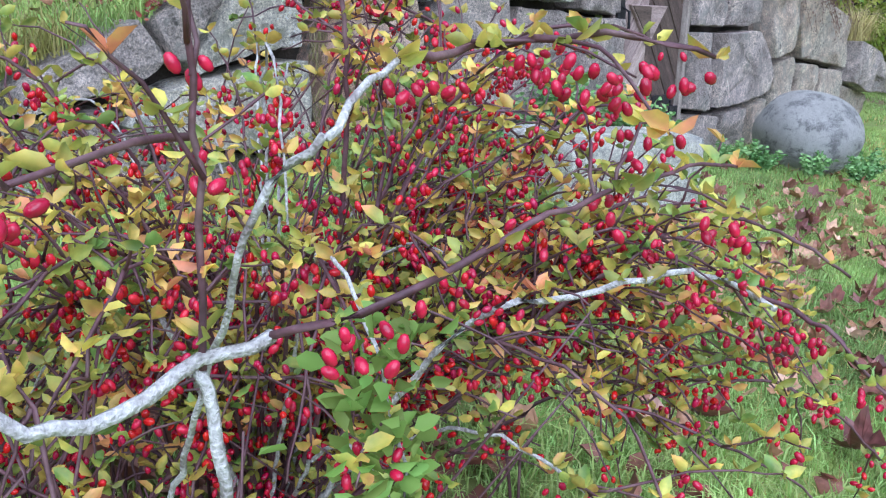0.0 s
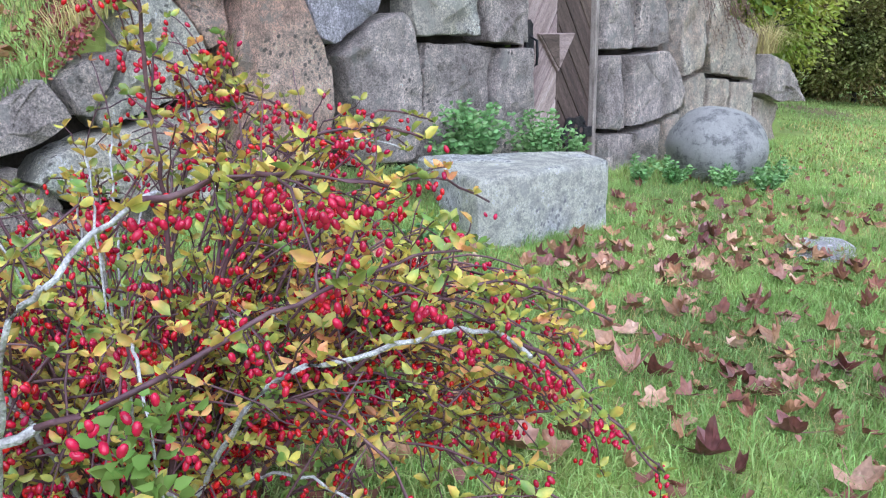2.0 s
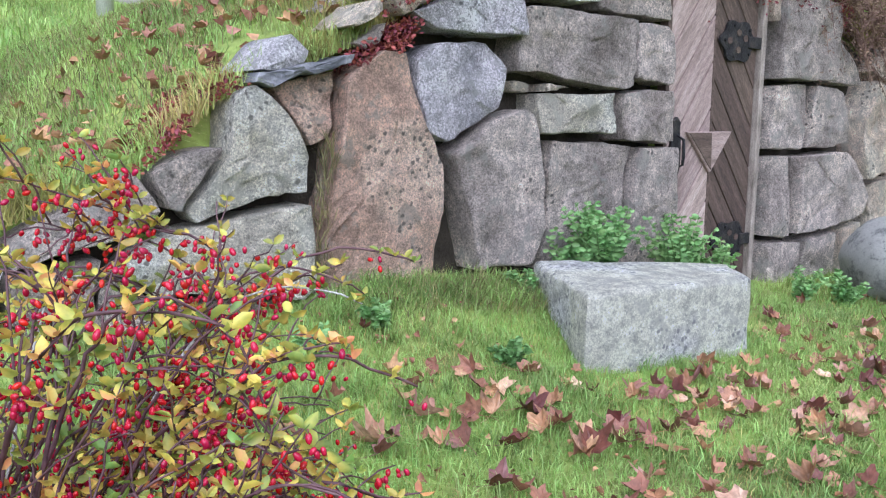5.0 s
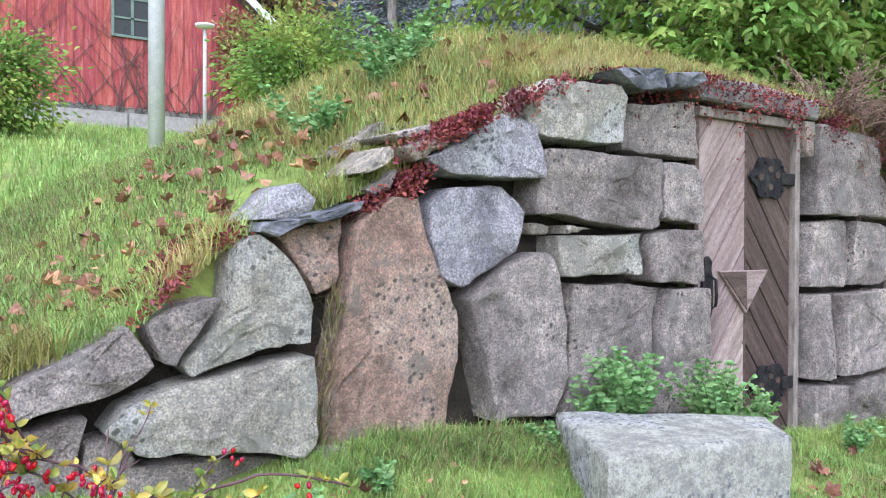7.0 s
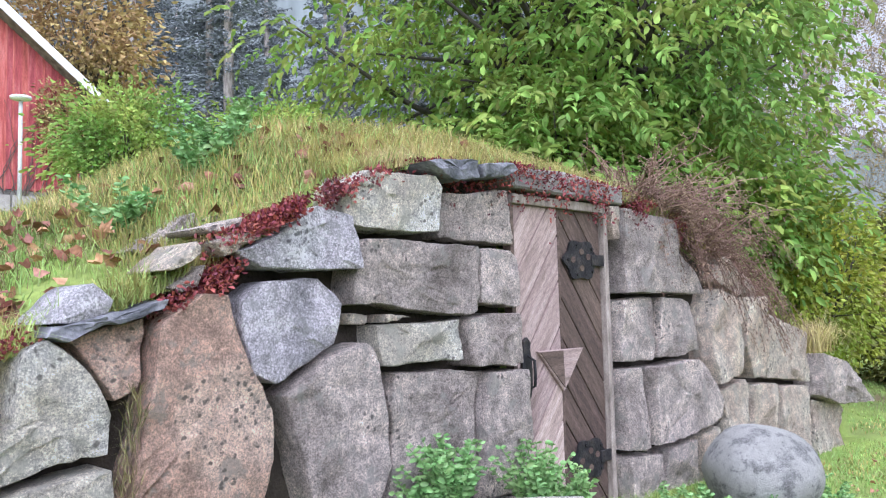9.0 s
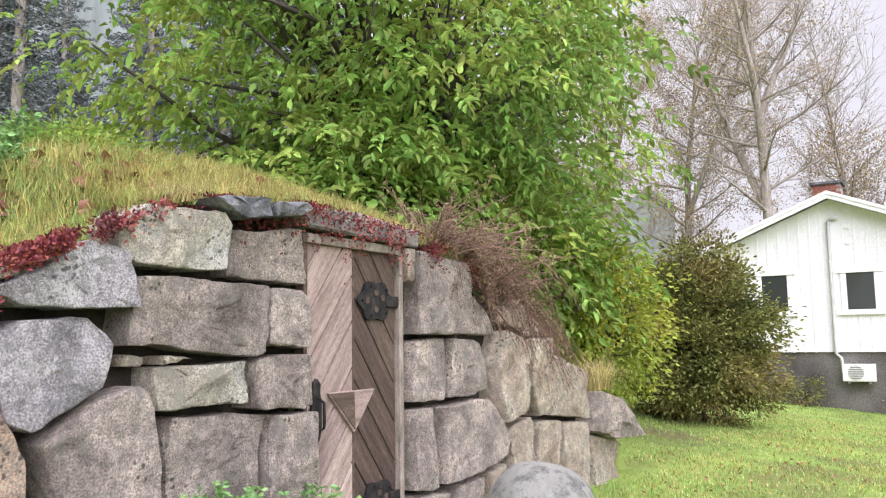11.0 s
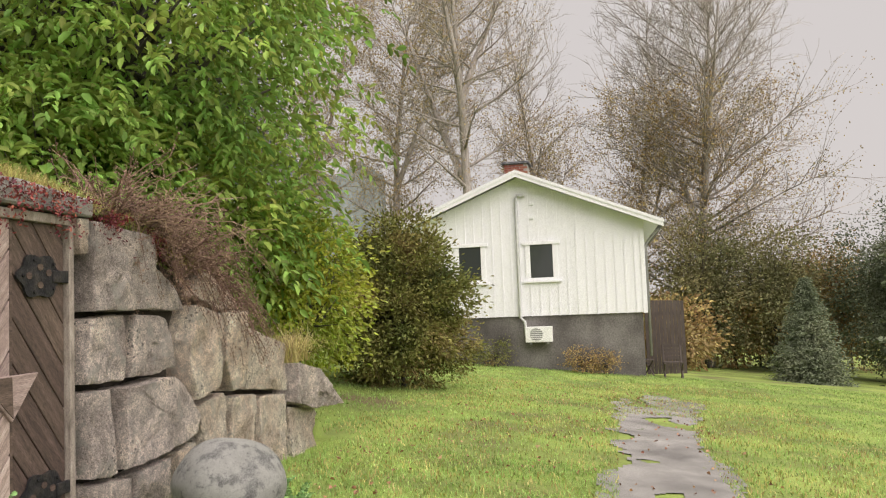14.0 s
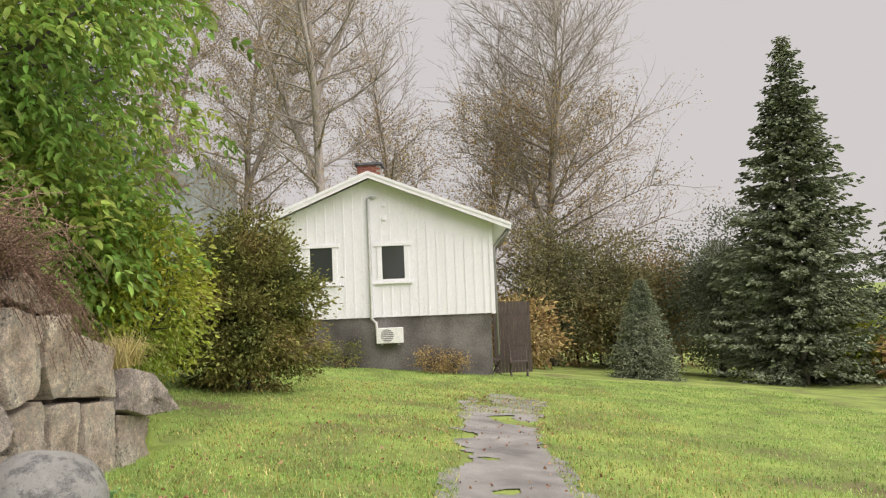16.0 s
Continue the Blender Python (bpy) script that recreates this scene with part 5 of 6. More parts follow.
def blob_points(n, centre, radii, clumps, spread, shell=0.55, seed=0, skirt=False):
    """Places of leaves gathered in clumps through an uneven crown."""
    r = np.random.RandomState(seed)
    u = unit(r.normal(size=(clumps, 3)))
    rad = r.uniform(shell, 1.0, (clumps, 1)) * (1 + 0.22 * np.array([[noise.noise((a * 2, b * 2, c * 2 + seed))] for a, b, c in u]))
    off = u * rad
    if skirt:
        low = off[:, 2] < 0
        off[low, :2] *= 1 / np.sqrt(np.maximum(0.72, 1 - u[low, 2:3] ** 2))
    c = np.asarray(centre) + off * np.asarray(radii)
    i = r.randint(0, clumps, n)
    out = r.normal(size=(n, 3)) * spread * np.array([1, 1, 0.6])
    return c[i] + out, out + u[i] * spread, c


def leafy_tree(name, label, category, base, centre, radii, n, clumps, leaf, spread, material, seed, limbs=40, trunk=0.16, droop=0.5, ratio=0.5, shell=0.5, wood=None, feathered=0):
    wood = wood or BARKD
    th = thing(name, label, category, at=base)
    p, d, c = blob_points(n, centre, radii, clumps, spread, shell, seed, category in ("bush", "shrub"))
    r = random.Random(seed)
    soup = Soup()
    base, top = Vector(base), Vector(centre)
    low = base + (top - base) * 0.35
    soup.add(*tube([base - Vector((0, 0, 0.2)), low, top + Vector((0, 0, radii[2] * 0.4))], [trunk, trunk * 0.75, trunk * 0.2], 8))
    part("trunk", soup.mesh("trunk", wood, True), wood, th)
    soup = Soup()
    for q in c[:limbs]:
        q = Vector(q)
        t = r.uniform(0.2, 0.8)
        s = base.lerp(top, 0.35 + 0.6 * t)
        m = s.lerp(q, 0.5) + Vector((r.uniform(-1, 1), r.uniform(-1, 1), r.uniform(0, 1))) * 0.12 * (q - s).length
        soup.add(*tube([s, m, q], [trunk * 0.35, trunk * 0.2, trunk * 0.06], 5))
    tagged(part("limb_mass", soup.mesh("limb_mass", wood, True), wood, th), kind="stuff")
    d = d + np.random.RandomState(seed).normal(size=d.shape) * spread * 0.75 + np.array([0, 0, -droop * spread])
    if feathered:
        v, f = spray_arrays(p, d, leaf, feathered, np.random.RandomState(seed + 1))
    else:
        v, f = leaf_arrays(p, d, np.random.RandomState(seed + 1).uniform(0.6, 1.2, n) * leaf, ratio)
    tagged(part("crown", quads("crown", v, f, material), material, th), kind="stuff")
    return th


gz = height(10.2, 6.5)
leafy_tree("walnut_tree", "large broad-leaved green tree behind the cellar", "tree", (10.2, 6.5, gz), (10.3, 6.2, 5.9), (4.7, 3.2, 3.9), 7200, 300, 0.14, 0.42, LEAFG, 3, 170, 0.2, 0.6, 0.5, 0.45, feathered=7)
leafy_tree("elder_shrub", "dense green elder shrub on the bank behind the cellar", "shrub", (8.6, 5.6, height(8.6, 5.6)), (8.6, 5.3, 3.0), (2.0, 1.1, 1.0), 2000, 120, 0.14, 0.32, LEAFG, 5, 50, 0.08, feathered=5)
leafy_tree("elder_shrub", "dense green elder shrub on the bank behind the cellar", "shrub", (11.2, 4.6, height(11.2, 4.6)), (11.0, 4.5, 2.6), (1.5, 1.0, 1.2), 1500, 100, 0.15, 0.32, LEAFG, 6, 50, 0.08, feathered=5)
leafy_tree("hazel_shrub", "yellow-green shrub beyond the end of the wall", "shrub", (11.9, 3.9, height(11.9, 3.9)), (11.5, 3.8, 1.85), (1.35, 0.8, 1.15), 9500, 130, 0.085, 0.2, LEAFY, 7, 60, 0.05)
leafy_tree("round_bush", "large rounded dark bush with brownish leaves on the lawn", "bush", (16.6, 3.6, height(16.6, 3.6)), (16.6, 3.7, 1.55), (1.5, 1.4, 1.75), 42000, 420, 0.085, 0.17, LEAFD, 8, 300, 0.05, 0.2, 0.5, 0.45)
leafy_tree("lilac_bush", "green bush beside the barn", "bush", (1.9, 15.5, height(1.9, 15.5)), (1.9, 15.5, 4.1), (1.0, 0.9, 1.0), 7000, 120, 0.12, 0.3, LEAFG, 9, 50, 0.06)
leafy_tree("lilac_bush", "green bush with yellowing leaves in front of the barn", "bush", (7.9, 15.5, height(7.9, 15.5)), (7.9, 15.5, 4.9), (1.5, 1.2, 1.2), 8000, 130, 0.13, 0.3, LEAFG, 10, 50, 0.06)
leafy_tree("lilac_bush", "green bush behind the crest of the bank", "bush", (11.8, 15.5, height(11.8, 15.5)), (11.8, 15.5, 5.4), (2.0, 1.2, 1.0), 8000, 130, 0.13, 0.3, LEAFG, 11, 50, 0.06)
leafy_tree("creeper", "orange and yellow creeper climbing the barn corner", "creeper", (9.9, 23.6, height(9.9, 23.6)), (9.5, 23.75, 7.2), (0.6, 0.15, 1.6), 2500, 60, 0.12, 0.2, LEAFO, 12, 30, 0.05)

# the dry brown shrub that hangs over the wall
dry = thing("dry_shrub", "dry brown shrub with seed heads hanging over the wall", "shrub", at=(6.3, 2.9, 2.0))
soup, pp = Soup(), []
for i in range(270):
    bx, by = rs.uniform(5.85, 7.5), rs.uniform(2.75, 3.1)
    bz = knots(bx, WALL_TOP)
    a = rs.uniform(-2.0, 0.6)
    reach, rise = rs.uniform(0.25, 1.05), rs.uniform(0.0, 0.42) ** 1.0
    dx, dy = math.cos(a) * reach, math.sin(a) * reach * 0.55
    path = [(bx + dx * k, by + dy * k, bz + rise * math.sin(k * 2.4) - 0.5 * k * k) for k in (0, 0.3, 0.6, 0.8, 1.0)]
    soup.add(*tube(path, [0.006, 0.005, 0.004, 0.003, 0.002], 3))
    for k in np.linspace(0.3, 1, 16):
        q = [np.interp(k, (0, 0.3, 0.6, 0.8, 1.0), [p[j] for p in path]) for j in range(3)]
        for _ in range(4):
            pp.append(np.array(q) + rs.normal(size=3) * 0.022)
for i in range(46):
    bx, by = rs.uniform(5.9, 7.0), rs.uniform(2.7, 2.95)
    bz = knots(bx, WALL_TOP)
    a = rs.uniform(-0.75, 0.35)
    reach, rise = rs.uniform(0.6, 1.4), rs.uniform(0.2, 0.62)
    ks = (0, 0.2, 0.4, 0.6, 0.8, 1.0)
    path = [(bx + math.cos(a) * reach * k, by + math.sin(a) * reach * 0.5 * k, bz + rise * math.sin(k * 2.0) - 0.45 * k * k) for k in ks]
    soup.add(*tube(path, [0.007, 0.006, 0.005, 0.004, 0.003, 0.002], 3))
    for k in np.linspace(0.25, 1, 22):
        q = [np.interp(k, ks, [p[j] for p in path]) for j in range(3)]
        for _ in range(3):
            pp.append(np.array(q) + rs.normal(size=3) * 0.026)
for i in range(120):
    p = Vector((rs.uniform(5.55, 6.7), rs.uniform(2.66, 3.0), 0))
    p.z = knots(p.x, WALL_TOP)
    a = rs.uniform(0, 6.28)
    d = Vector((math.cos(a) * 0.7 + 0.15, math.sin(a) * 0.55 - 0.3, rs.uniform(0.25, 1.0))).normalized()
    L = rs.uniform(0.35, 0.95)
    path = [p + d * L * k + Vector((0, 0, -0.3 * L * k * k)) + Vector(tuple(rs.normal(size=3) * 0.012)) for k in (0, 0.25, 0.5, 0.75, 1.0)]
    soup.add(*tube(path, [0.007, 0.006, 0.005, 0.004, 0.002], 4))
    for _ in range(7):
        q = path[1].lerp(path[4], rs.rand())
        e = q + (d * 0.5 + Vector(tuple(rs.normal(size=3) * 0.6))).normalized() * rs.uniform(0.06, 0.2)
        soup.add(*tube([q, e], [0.0032, 0.0015], 3))
        for k in np.linspace(0.2, 1, 7):
            pp.append(np.array(q.lerp(e, k)) + rs.normal(size=3) * 0.01)
tagged(part("twig_mass", soup.mesh("twig_mass", SEEDH), SEEDH, dry), kind="stuff")
pp = np.array(pp)
v, f = leaf_arrays(pp, rs.normal(size=pp.shape), rs.uniform(0.008, 0.022, len(pp)), 0.6)
tagged(part("seed_mass", quads("seed_mass", v, f, SEEDH), SEEDH, dry), kind="stuff")

# a drooping tuft over the last stone of the wall
n = 420
tagged(new("end_tuft", blade_mesh("end_tuft", rs.normal(8.55, 0.12, n), rs.normal(2.66, 0.06, n), np.full(n, 1.02), rs.uniform(0.25, 0.5, n), 0.003, STRAW, 1.9)), "drooping pale grass tuft over the end of the wall", "grass", kind="stuff")

# ---------------------------------------------------------------- far trees


def tall_tree(label, base, tall, crown, seed, first=0.25, limbs=34, radius=0.28, lean=(0, 0), leaves=6000, leaf_top=0.6, foliage=None, twigs=1.0, forks=0):
    """A bare autumn tree: a leader, rising limbs, branches and a haze of fine twigs, with thin leaves left low in the crown."""
    r = random.Random(seed)
    foliage = foliage or LEAFO
    th = thing("bare_tree", label, "tree", "trees behind the house", at=base)
    wood, fine, tips = Soup(), Soup(), []
    b = Vector(base)

    def bent(p, d, length, steps, wander, rise):
        pts = [p.copy()]
        for _ in range(steps):
            d = (d + Vector((r.gauss(0, wander), r.gauss(0, wander), r.gauss(0, wander * 0.6) + rise))).normalized()
            p = p + d * length / steps
            pts.append(p.copy())
        return pts

    def clothe(pts, size, thick):
        """Branches and twigs along one limb."""
        for _ in range(int(size * 3.2 * twigs) + 3):
            i = r.randrange(1, len(pts))
            p = pts[i - 1].lerp(pts[i], r.random())
            d = (pts[i] - pts[i - 1]).normalized()
            u = d.orthogonal().normalized()
            u.rotate(Matrix.Rotation(r.uniform(0, 6.28), 3, d))
            length = size * r.uniform(0.2, 0.5)
            sub = bent(p, (d * 0.8 + u * r.uniform(0.5, 1.0) + Vector((0, 0, 0.2))).normalized(), length, 3, 0.14, 0.06)
            fine.add(*tube(sub, [min(0.028, thick * 0.35), min(0.02, thick * 0.25), 0.012, 0.005], 3, False))
            tips.append(sub[-1])
            for _ in range(5):
                j = r.randrange(1, 4)
                q = sub[j - 1].lerp(sub[j], r.random())
                e = (sub[j] - sub[j - 1]).normalized()
                w = e.orthogonal().normalized()
                w.rotate(Matrix.Rotation(r.uniform(0, 6.28), 3, e))
                g = length * r.uniform(0.25, 0.6)
                end = q + (e * 0.8 + w * 0.7 + Vector((0, 0, 0.25))).normalized() * g
                fine.add(*tube([q, q.lerp(end, 0.5) + Vector((r.gauss(0, 0.04), r.gauss(0, 0.04), 0.02)), end], [0.009, 0.007, 0.004], 3, False))
                tips.append(end)

    leaders = [bent(b - Vector((0, 0, 0.3)), Vector((lean[0], lean[1], 1)).normalized(), tall, 12, 0.035, 0.03)]
    thick = [radius]
    for k in range(forks):
        i = 4 + k
        a = r.uniform(0, 6.28)
        leaders.append(bent(leaders[0][i], Vector((math.cos(a) * 0.4, math.sin(a) * 0.5, 1)).normalized(), tall * (0.92 - i / 12), 9, 0.05, 0.04))
        thick.append(radius * 0.6)
    for n, (lead, rad) in enumerate(zip(leaders, thick)):
        m = len(lead) - 1
        wood.add(*tube(lead, [rad * (1 - 0.95 * (i / m) ** 0.85) + 0.01 for i in range(m + 1)], 8, False))
        count = limbs if n == 0 else limbs // 2
        for i in range(count):
            k = (first if n == 0 else 0.1) + (0.97 - (first if n == 0 else 0.1)) * (i + r.random()) / count
            j = min(m - 1, int(k * m))
            p = lead[j].lerp(lead[j + 1], k * m - j)
            a = i * 2.4 + r.uniform(-0.5, 0.5)
            up = 0.25 + 1.0 * k * k + r.uniform(-0.15, 0.25)
            size = crown * max(0.3, 1 - ((k - 0.45) / 0.68) ** 4) * r.uniform(0.65, 1.1) * (1 if n == 0 else 0.7)
            limb = bent(p, Vector((math.cos(a), math.sin(a), up)).normalized(), size, 5, 0.1, 0.05)
            t0 = max(0.025, rad * 0.36 * (1 - 0.75 * k))
            wood.add(*tube(limb, [t0 * (1 - 0.16 * q) for q in range(6)], 5, False))
            clothe(limb, size, t0)
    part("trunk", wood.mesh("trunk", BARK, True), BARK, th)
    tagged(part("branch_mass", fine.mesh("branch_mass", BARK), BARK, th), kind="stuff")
    if leaves:
        low = sorted(tips, key=lambda q: q.z)[: max(20, int(len(tips) * leaf_top))]
        g = np.random.RandomState(seed)
        p = np.array([tuple(low[i]) for i in g.randint(0, len(low), leaves)]) + g.normal(size=(leaves, 3)) * 0.22
        v, f = leaf_arrays(p, g.normal(size=(leaves, 3)), g.uniform(0.06, 0.13, leaves), 0.6)
        part("crown", quads("crown", v, f, foliage), foliage, th, "thin yellow-brown autumn leaves")
    return th


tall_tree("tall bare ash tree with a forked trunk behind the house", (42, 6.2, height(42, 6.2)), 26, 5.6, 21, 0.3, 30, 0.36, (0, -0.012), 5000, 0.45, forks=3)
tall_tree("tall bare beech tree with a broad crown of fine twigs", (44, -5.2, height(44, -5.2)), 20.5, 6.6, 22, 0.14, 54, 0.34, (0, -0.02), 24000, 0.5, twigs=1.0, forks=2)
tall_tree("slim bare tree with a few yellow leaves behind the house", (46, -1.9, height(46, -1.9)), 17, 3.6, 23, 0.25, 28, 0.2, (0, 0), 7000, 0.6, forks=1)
tall_tree("brown tree beside the house, painted pale with mist", (48, 12.2, height(48, 12.2)), 24, 5.2, 24, 0.12, 44, 0.3, (0, 0), 26000, 0.85, twigs=1.1, forks=1)
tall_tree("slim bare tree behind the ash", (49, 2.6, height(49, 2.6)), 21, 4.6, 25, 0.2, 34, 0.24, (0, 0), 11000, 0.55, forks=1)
tall_tree("brown tree behind the bush, painted pale with mist", (50, 18.0, height(50, 18)), 25, 5.0, 26, 0.15, 34, 0.3, (0, 0), 20000, 0.8, forks=1)


def spruce(label, base, tall, radius, seed, material=NEEDLE, name="spruce", tiers=34, per=9, bare=0.05, group="", tuft=1.0):
    """A trunk with tiers of drooping boughs, each a spray of needle tufts."""
    r = np.random.RandomState(seed)
    th = thing(name, label, "tree", group, at=base)
    b = np.array(base, float)
    tv, tf = tube([tuple(b - np.array([0, 0, 0.3])), tuple(b + np.array([0, 0, tall * 0.6])), tuple(b + np.array([0, 0, tall]))], [tall * 0.016, tall * 0.009, 0.01], 7)
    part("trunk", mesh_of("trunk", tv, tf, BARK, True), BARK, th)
    pp, dd, ss = [], [], []
    for t in range(tiers):
        k = (t + 0.5 * r.rand()) / tiers
        z = tall * (bare + (1 - bare) * k)
        R = radius * (1 - k) ** 0.85 * r.uniform(0.75, 1.2) + 0.12
        for i in range(per):
            a = r.uniform(0, 6.28)
            L = R * r.uniform(0.6, 1.15)
            m = max(3, int(L / 0.16))
            dz = r.uniform(-0.7, 0.7) * tall / tiers
            for s in np.linspace(0.15, 1, m):
                q = b + np.array([math.cos(a) * L * s, math.sin(a) * L * s, z + dz - 0.4 * L * s + 0.3 * L * s * s])
                for _ in range(3):
                    side = r.uniform(-1.1, 1.1)
                    pp.append(q + r.normal(size=3) * 0.05)
                    dd.append((math.cos(a + side), math.sin(a + side), r.uniform(-0.6, 0.1)))
                    ss.append(r.uniform(0.18, 0.36) * (0.5 + 0.5 * min(1, L)) * tuft)
    v, f = leaf_arrays(np.array(pp), np.array(dd), np.array(ss), 0.45)
    part("crown", quads("crown", v, f, material), material, th)
    return th


spruce("tall dark spruce beyond the lawn", (35, -14.5, height(35, -14.5)), 14.6, 3.6, 31, NEEDLE, "spruce", 46, 26, 0.04, "", 0.85)
spruce("small dense conical juniper on the lawn", (31, -7.1, height(31, -7.1)), 3.6, 1.2, 32, NEEDLE, "juniper", 40, 80, 0.0, "", 0.34)
spruce("tall dark spruce beyond the lawn", (37, -21.5, height(37, -21.5)), 13, 3.2, 33, NEEDLE, "spruce", 36, 12)
leafy_tree("round_tree", "dense rounded dark green tree at the edge of the lawn", "tree", (41, -13.0, height(41, -13)), (41, -13.4, 1.3), (3.0, 2.9, 4.2), 40000, 300, 0.13, 0.45, NEEDLE, 34, 60, 0.2, 0.3, 0.5, 0.2)
for i, (x, y, s, m) in enumerate(((33, -19, 1.5, LEAFO), (36, -17, 1.6, LEAFY), (44, -6.5, 2.4, LEAFO), (47, -10, 2.8, NEEDLE), (39, 8.5, 2.4, LEAFO), (37, -2.8, 1.7, LEAFO), (46, 2, 2.5, NEEDLE), (52, -14, 3.5, LEAFO), (44, -18, 3.0, NEEDLE), (48, -24, 4.0, NEEDLE), (40, -27, 4, NEEDLE), (50, -4, 3.2, LEAFO), (50, 0.5, 3.4, LEAFD), (51, 5, 3.4, LEAFO), (49, -8.5, 3.4, LEAFD), (50, 10, 3.6, LEAFO), (54, -19, 4, LEAFD))):
    z = height(x, y)
    leafy_tree("hedge_bush", "uneven autumn thicket at the edge of the lawn", "bush", (x, y, z), (x, y, z + s * 0.8), (s * 1.35, s * 1.35, s), 5000, 140, 0.22, 0.34, m, 40 + i, 30, 0.08, 0.4, 0.5, 0.1)

# olive leaves with the haze mixed into their colour
MISTY = ramp_mat("haze_painted_olive_leaf", [(0.188, 0.194, 0.1), (0.275, 0.269, 0.138), (0.4, 0.338, 0.163)], 0.35, 0.7, 0, fine=4, vary=0.3, per_island=True, translucent=0.25, spec=0.08)
for i, (x, y, z, a, b, m) in enumerate(((42, -4.9, 1.7, 2.2, 3.7, MISTY), (42.5, -8.2, 1.5, 2.4, 3.6, MISTY), (44, -11.0, 0.8, 1.8, 3.2, LEAFO), (43, 9.0, 2.0, 3.4, 4.0, MISTY))):
    leafy_tree("thicket_tree", "dense olive-yellow thicket tree, mist painted into its leaves", "tree", (x, y, height(x, y)), (x, y, z), (a, a, b), 15000, 220, 0.16, 0.42, m, 70 + i, 60, 0.12, 0.4, 0.5, 0.15)

# low growth against the house foundation
for x, y, s, m in ((24.5, 0.4, 0.5, LEAFO), (24.5, -0.2, 0.42, LEAFO), (24.45, 2.9, 0.5, LEAFD), (24.4, 3.5, 0.55, LEAFD)):
    z = height(x, y)
    leafy_tree("foundation_shrub", "thin autumn shrub against the house foundation", "shrub", (x, y, z), (x, y, z + s * 0.8), (s * 0.5, s, s * 0.8), 900, 60, 0.06, 0.12, m, int(y * 10) + 90, 40, 0.02)

# the forest on the hill behind, its mist put into the needle colour
first = spruce("tall forest spruce with mist painted into its grey-green", (24, 50, height(24, 50)), 24, 3.6, 51, PINE, "forest_spruce", 36, 12, 0.12, "forest on the hill", 0.7)
second = spruce("tall forest pine with mist painted into its grey-green", (31, 46, height(31, 46)), 22, 3.2, 52, PINE, "forest_pine", 26, 12, 0.35, "forest on the hill", 0.7)
forest = random.Random(6)
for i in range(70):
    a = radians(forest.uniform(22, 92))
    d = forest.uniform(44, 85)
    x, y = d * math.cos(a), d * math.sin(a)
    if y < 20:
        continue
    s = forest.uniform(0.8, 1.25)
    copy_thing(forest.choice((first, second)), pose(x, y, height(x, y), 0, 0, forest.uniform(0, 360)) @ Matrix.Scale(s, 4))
leafy_tree("golden_tree", "golden autumn tree behind the barn", "tree", (14, 33, height(14, 33)), (13.5, 33, 12.5), (3.0, 3.0, 4.0), 6000, 150, 0.3, 0.5, LEAFO, 61, 60, 0.2)

# backdrop sheet: an even blue-grey that paints the mist over distant forest
DIST = ramp_mat("hazed_far_forest", [(0.194, 0.223, 0.234), (0.216, 0.245, 0.256), (0.238, 0.266, 0.277)], 0.05, 1.0, 0, fine=0.4, stretch=(1, 1, 0.25))
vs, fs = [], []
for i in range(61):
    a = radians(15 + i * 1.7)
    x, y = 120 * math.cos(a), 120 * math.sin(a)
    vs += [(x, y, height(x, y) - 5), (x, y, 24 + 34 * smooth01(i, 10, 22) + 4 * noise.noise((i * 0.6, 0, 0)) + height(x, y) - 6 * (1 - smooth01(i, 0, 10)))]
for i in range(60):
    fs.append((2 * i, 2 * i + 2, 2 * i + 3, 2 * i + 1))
tagged(new("backdrop", mesh_of("backdrop", vs, fs, DIST)), "backdrop of far forest up the hill, painted mist grey", "forest", kind="structure")

# ---------------------------------------------------------------- the barberry bush
bush = thing("barberry_bush", "barberry bush with red berries and yellowing leaves", "bush", at=(0.5, 0.75, 0.45))
br = random.Random(17)
stem_soup = Soup()
runs = []


def stem(points, r0, r1, grey=False, fruit=True, spur=False, trimmed=False):
    """A smooth cane through the given points, with its length kept for leaves and berries."""
    pts = [Vector(p) for p in points]
    out = []
    for i in range(len(pts) - 1):
        a, b, c, d = pts[max(0, i - 1)], pts[i], pts[i + 1], pts[min(len(pts) - 1, i + 2)]
        n = max(3, int((c - b).length / 0.02))
        for k in range(n):
            t = k / n
            out.append(0.5 * (2 * b + (c - a) * t + (2 * a - 5 * b + 4 * c - d) * t * t + (3 * b - a - 3 * c + d) * t * t * t))
    out.append(pts[-1])
    out = [p + Vector((br.gauss(0, 0.0016), br.gauss(0, 0.0016), br.gauss(0, 0.0016))) for p in out]
    if trimmed:
        keep = next((i for i, p in enumerate(out) if i > 3 and not inside(p, 0.01)), len(out))
        out = out[:keep]
    rad = [r0 + (r1 - r0) * i / (len(out) - 1) for i in range(len(out))]
    if spur:
        stem_soup.add(*tube(out, rad, 5))
    else:
        cv, cf = tube(out, rad, 6)
        m = STEML if grey else STEMD
        part("cane", mesh_of("cane", cv, cf, m, True), m, bush, "pale lichened cane" if grey else "")
    if fruit:
        runs.append(out)
    return out


ROOT = (0.5, 0.78, 0.42)
# the slopes that bound the spreading crown of the bush: a point lies inside when its product with the normal stays below the distance
BOUNDS = ((0.428, -0.246, 0.87, 1.188), (0.596, -0.459, 0.659, 0.983), (0.434, -0.101, 0.895, 1.385), (0.425, -0.788, 0.445, 0.512), (0.366, -0.486, 0.794, 0.913))


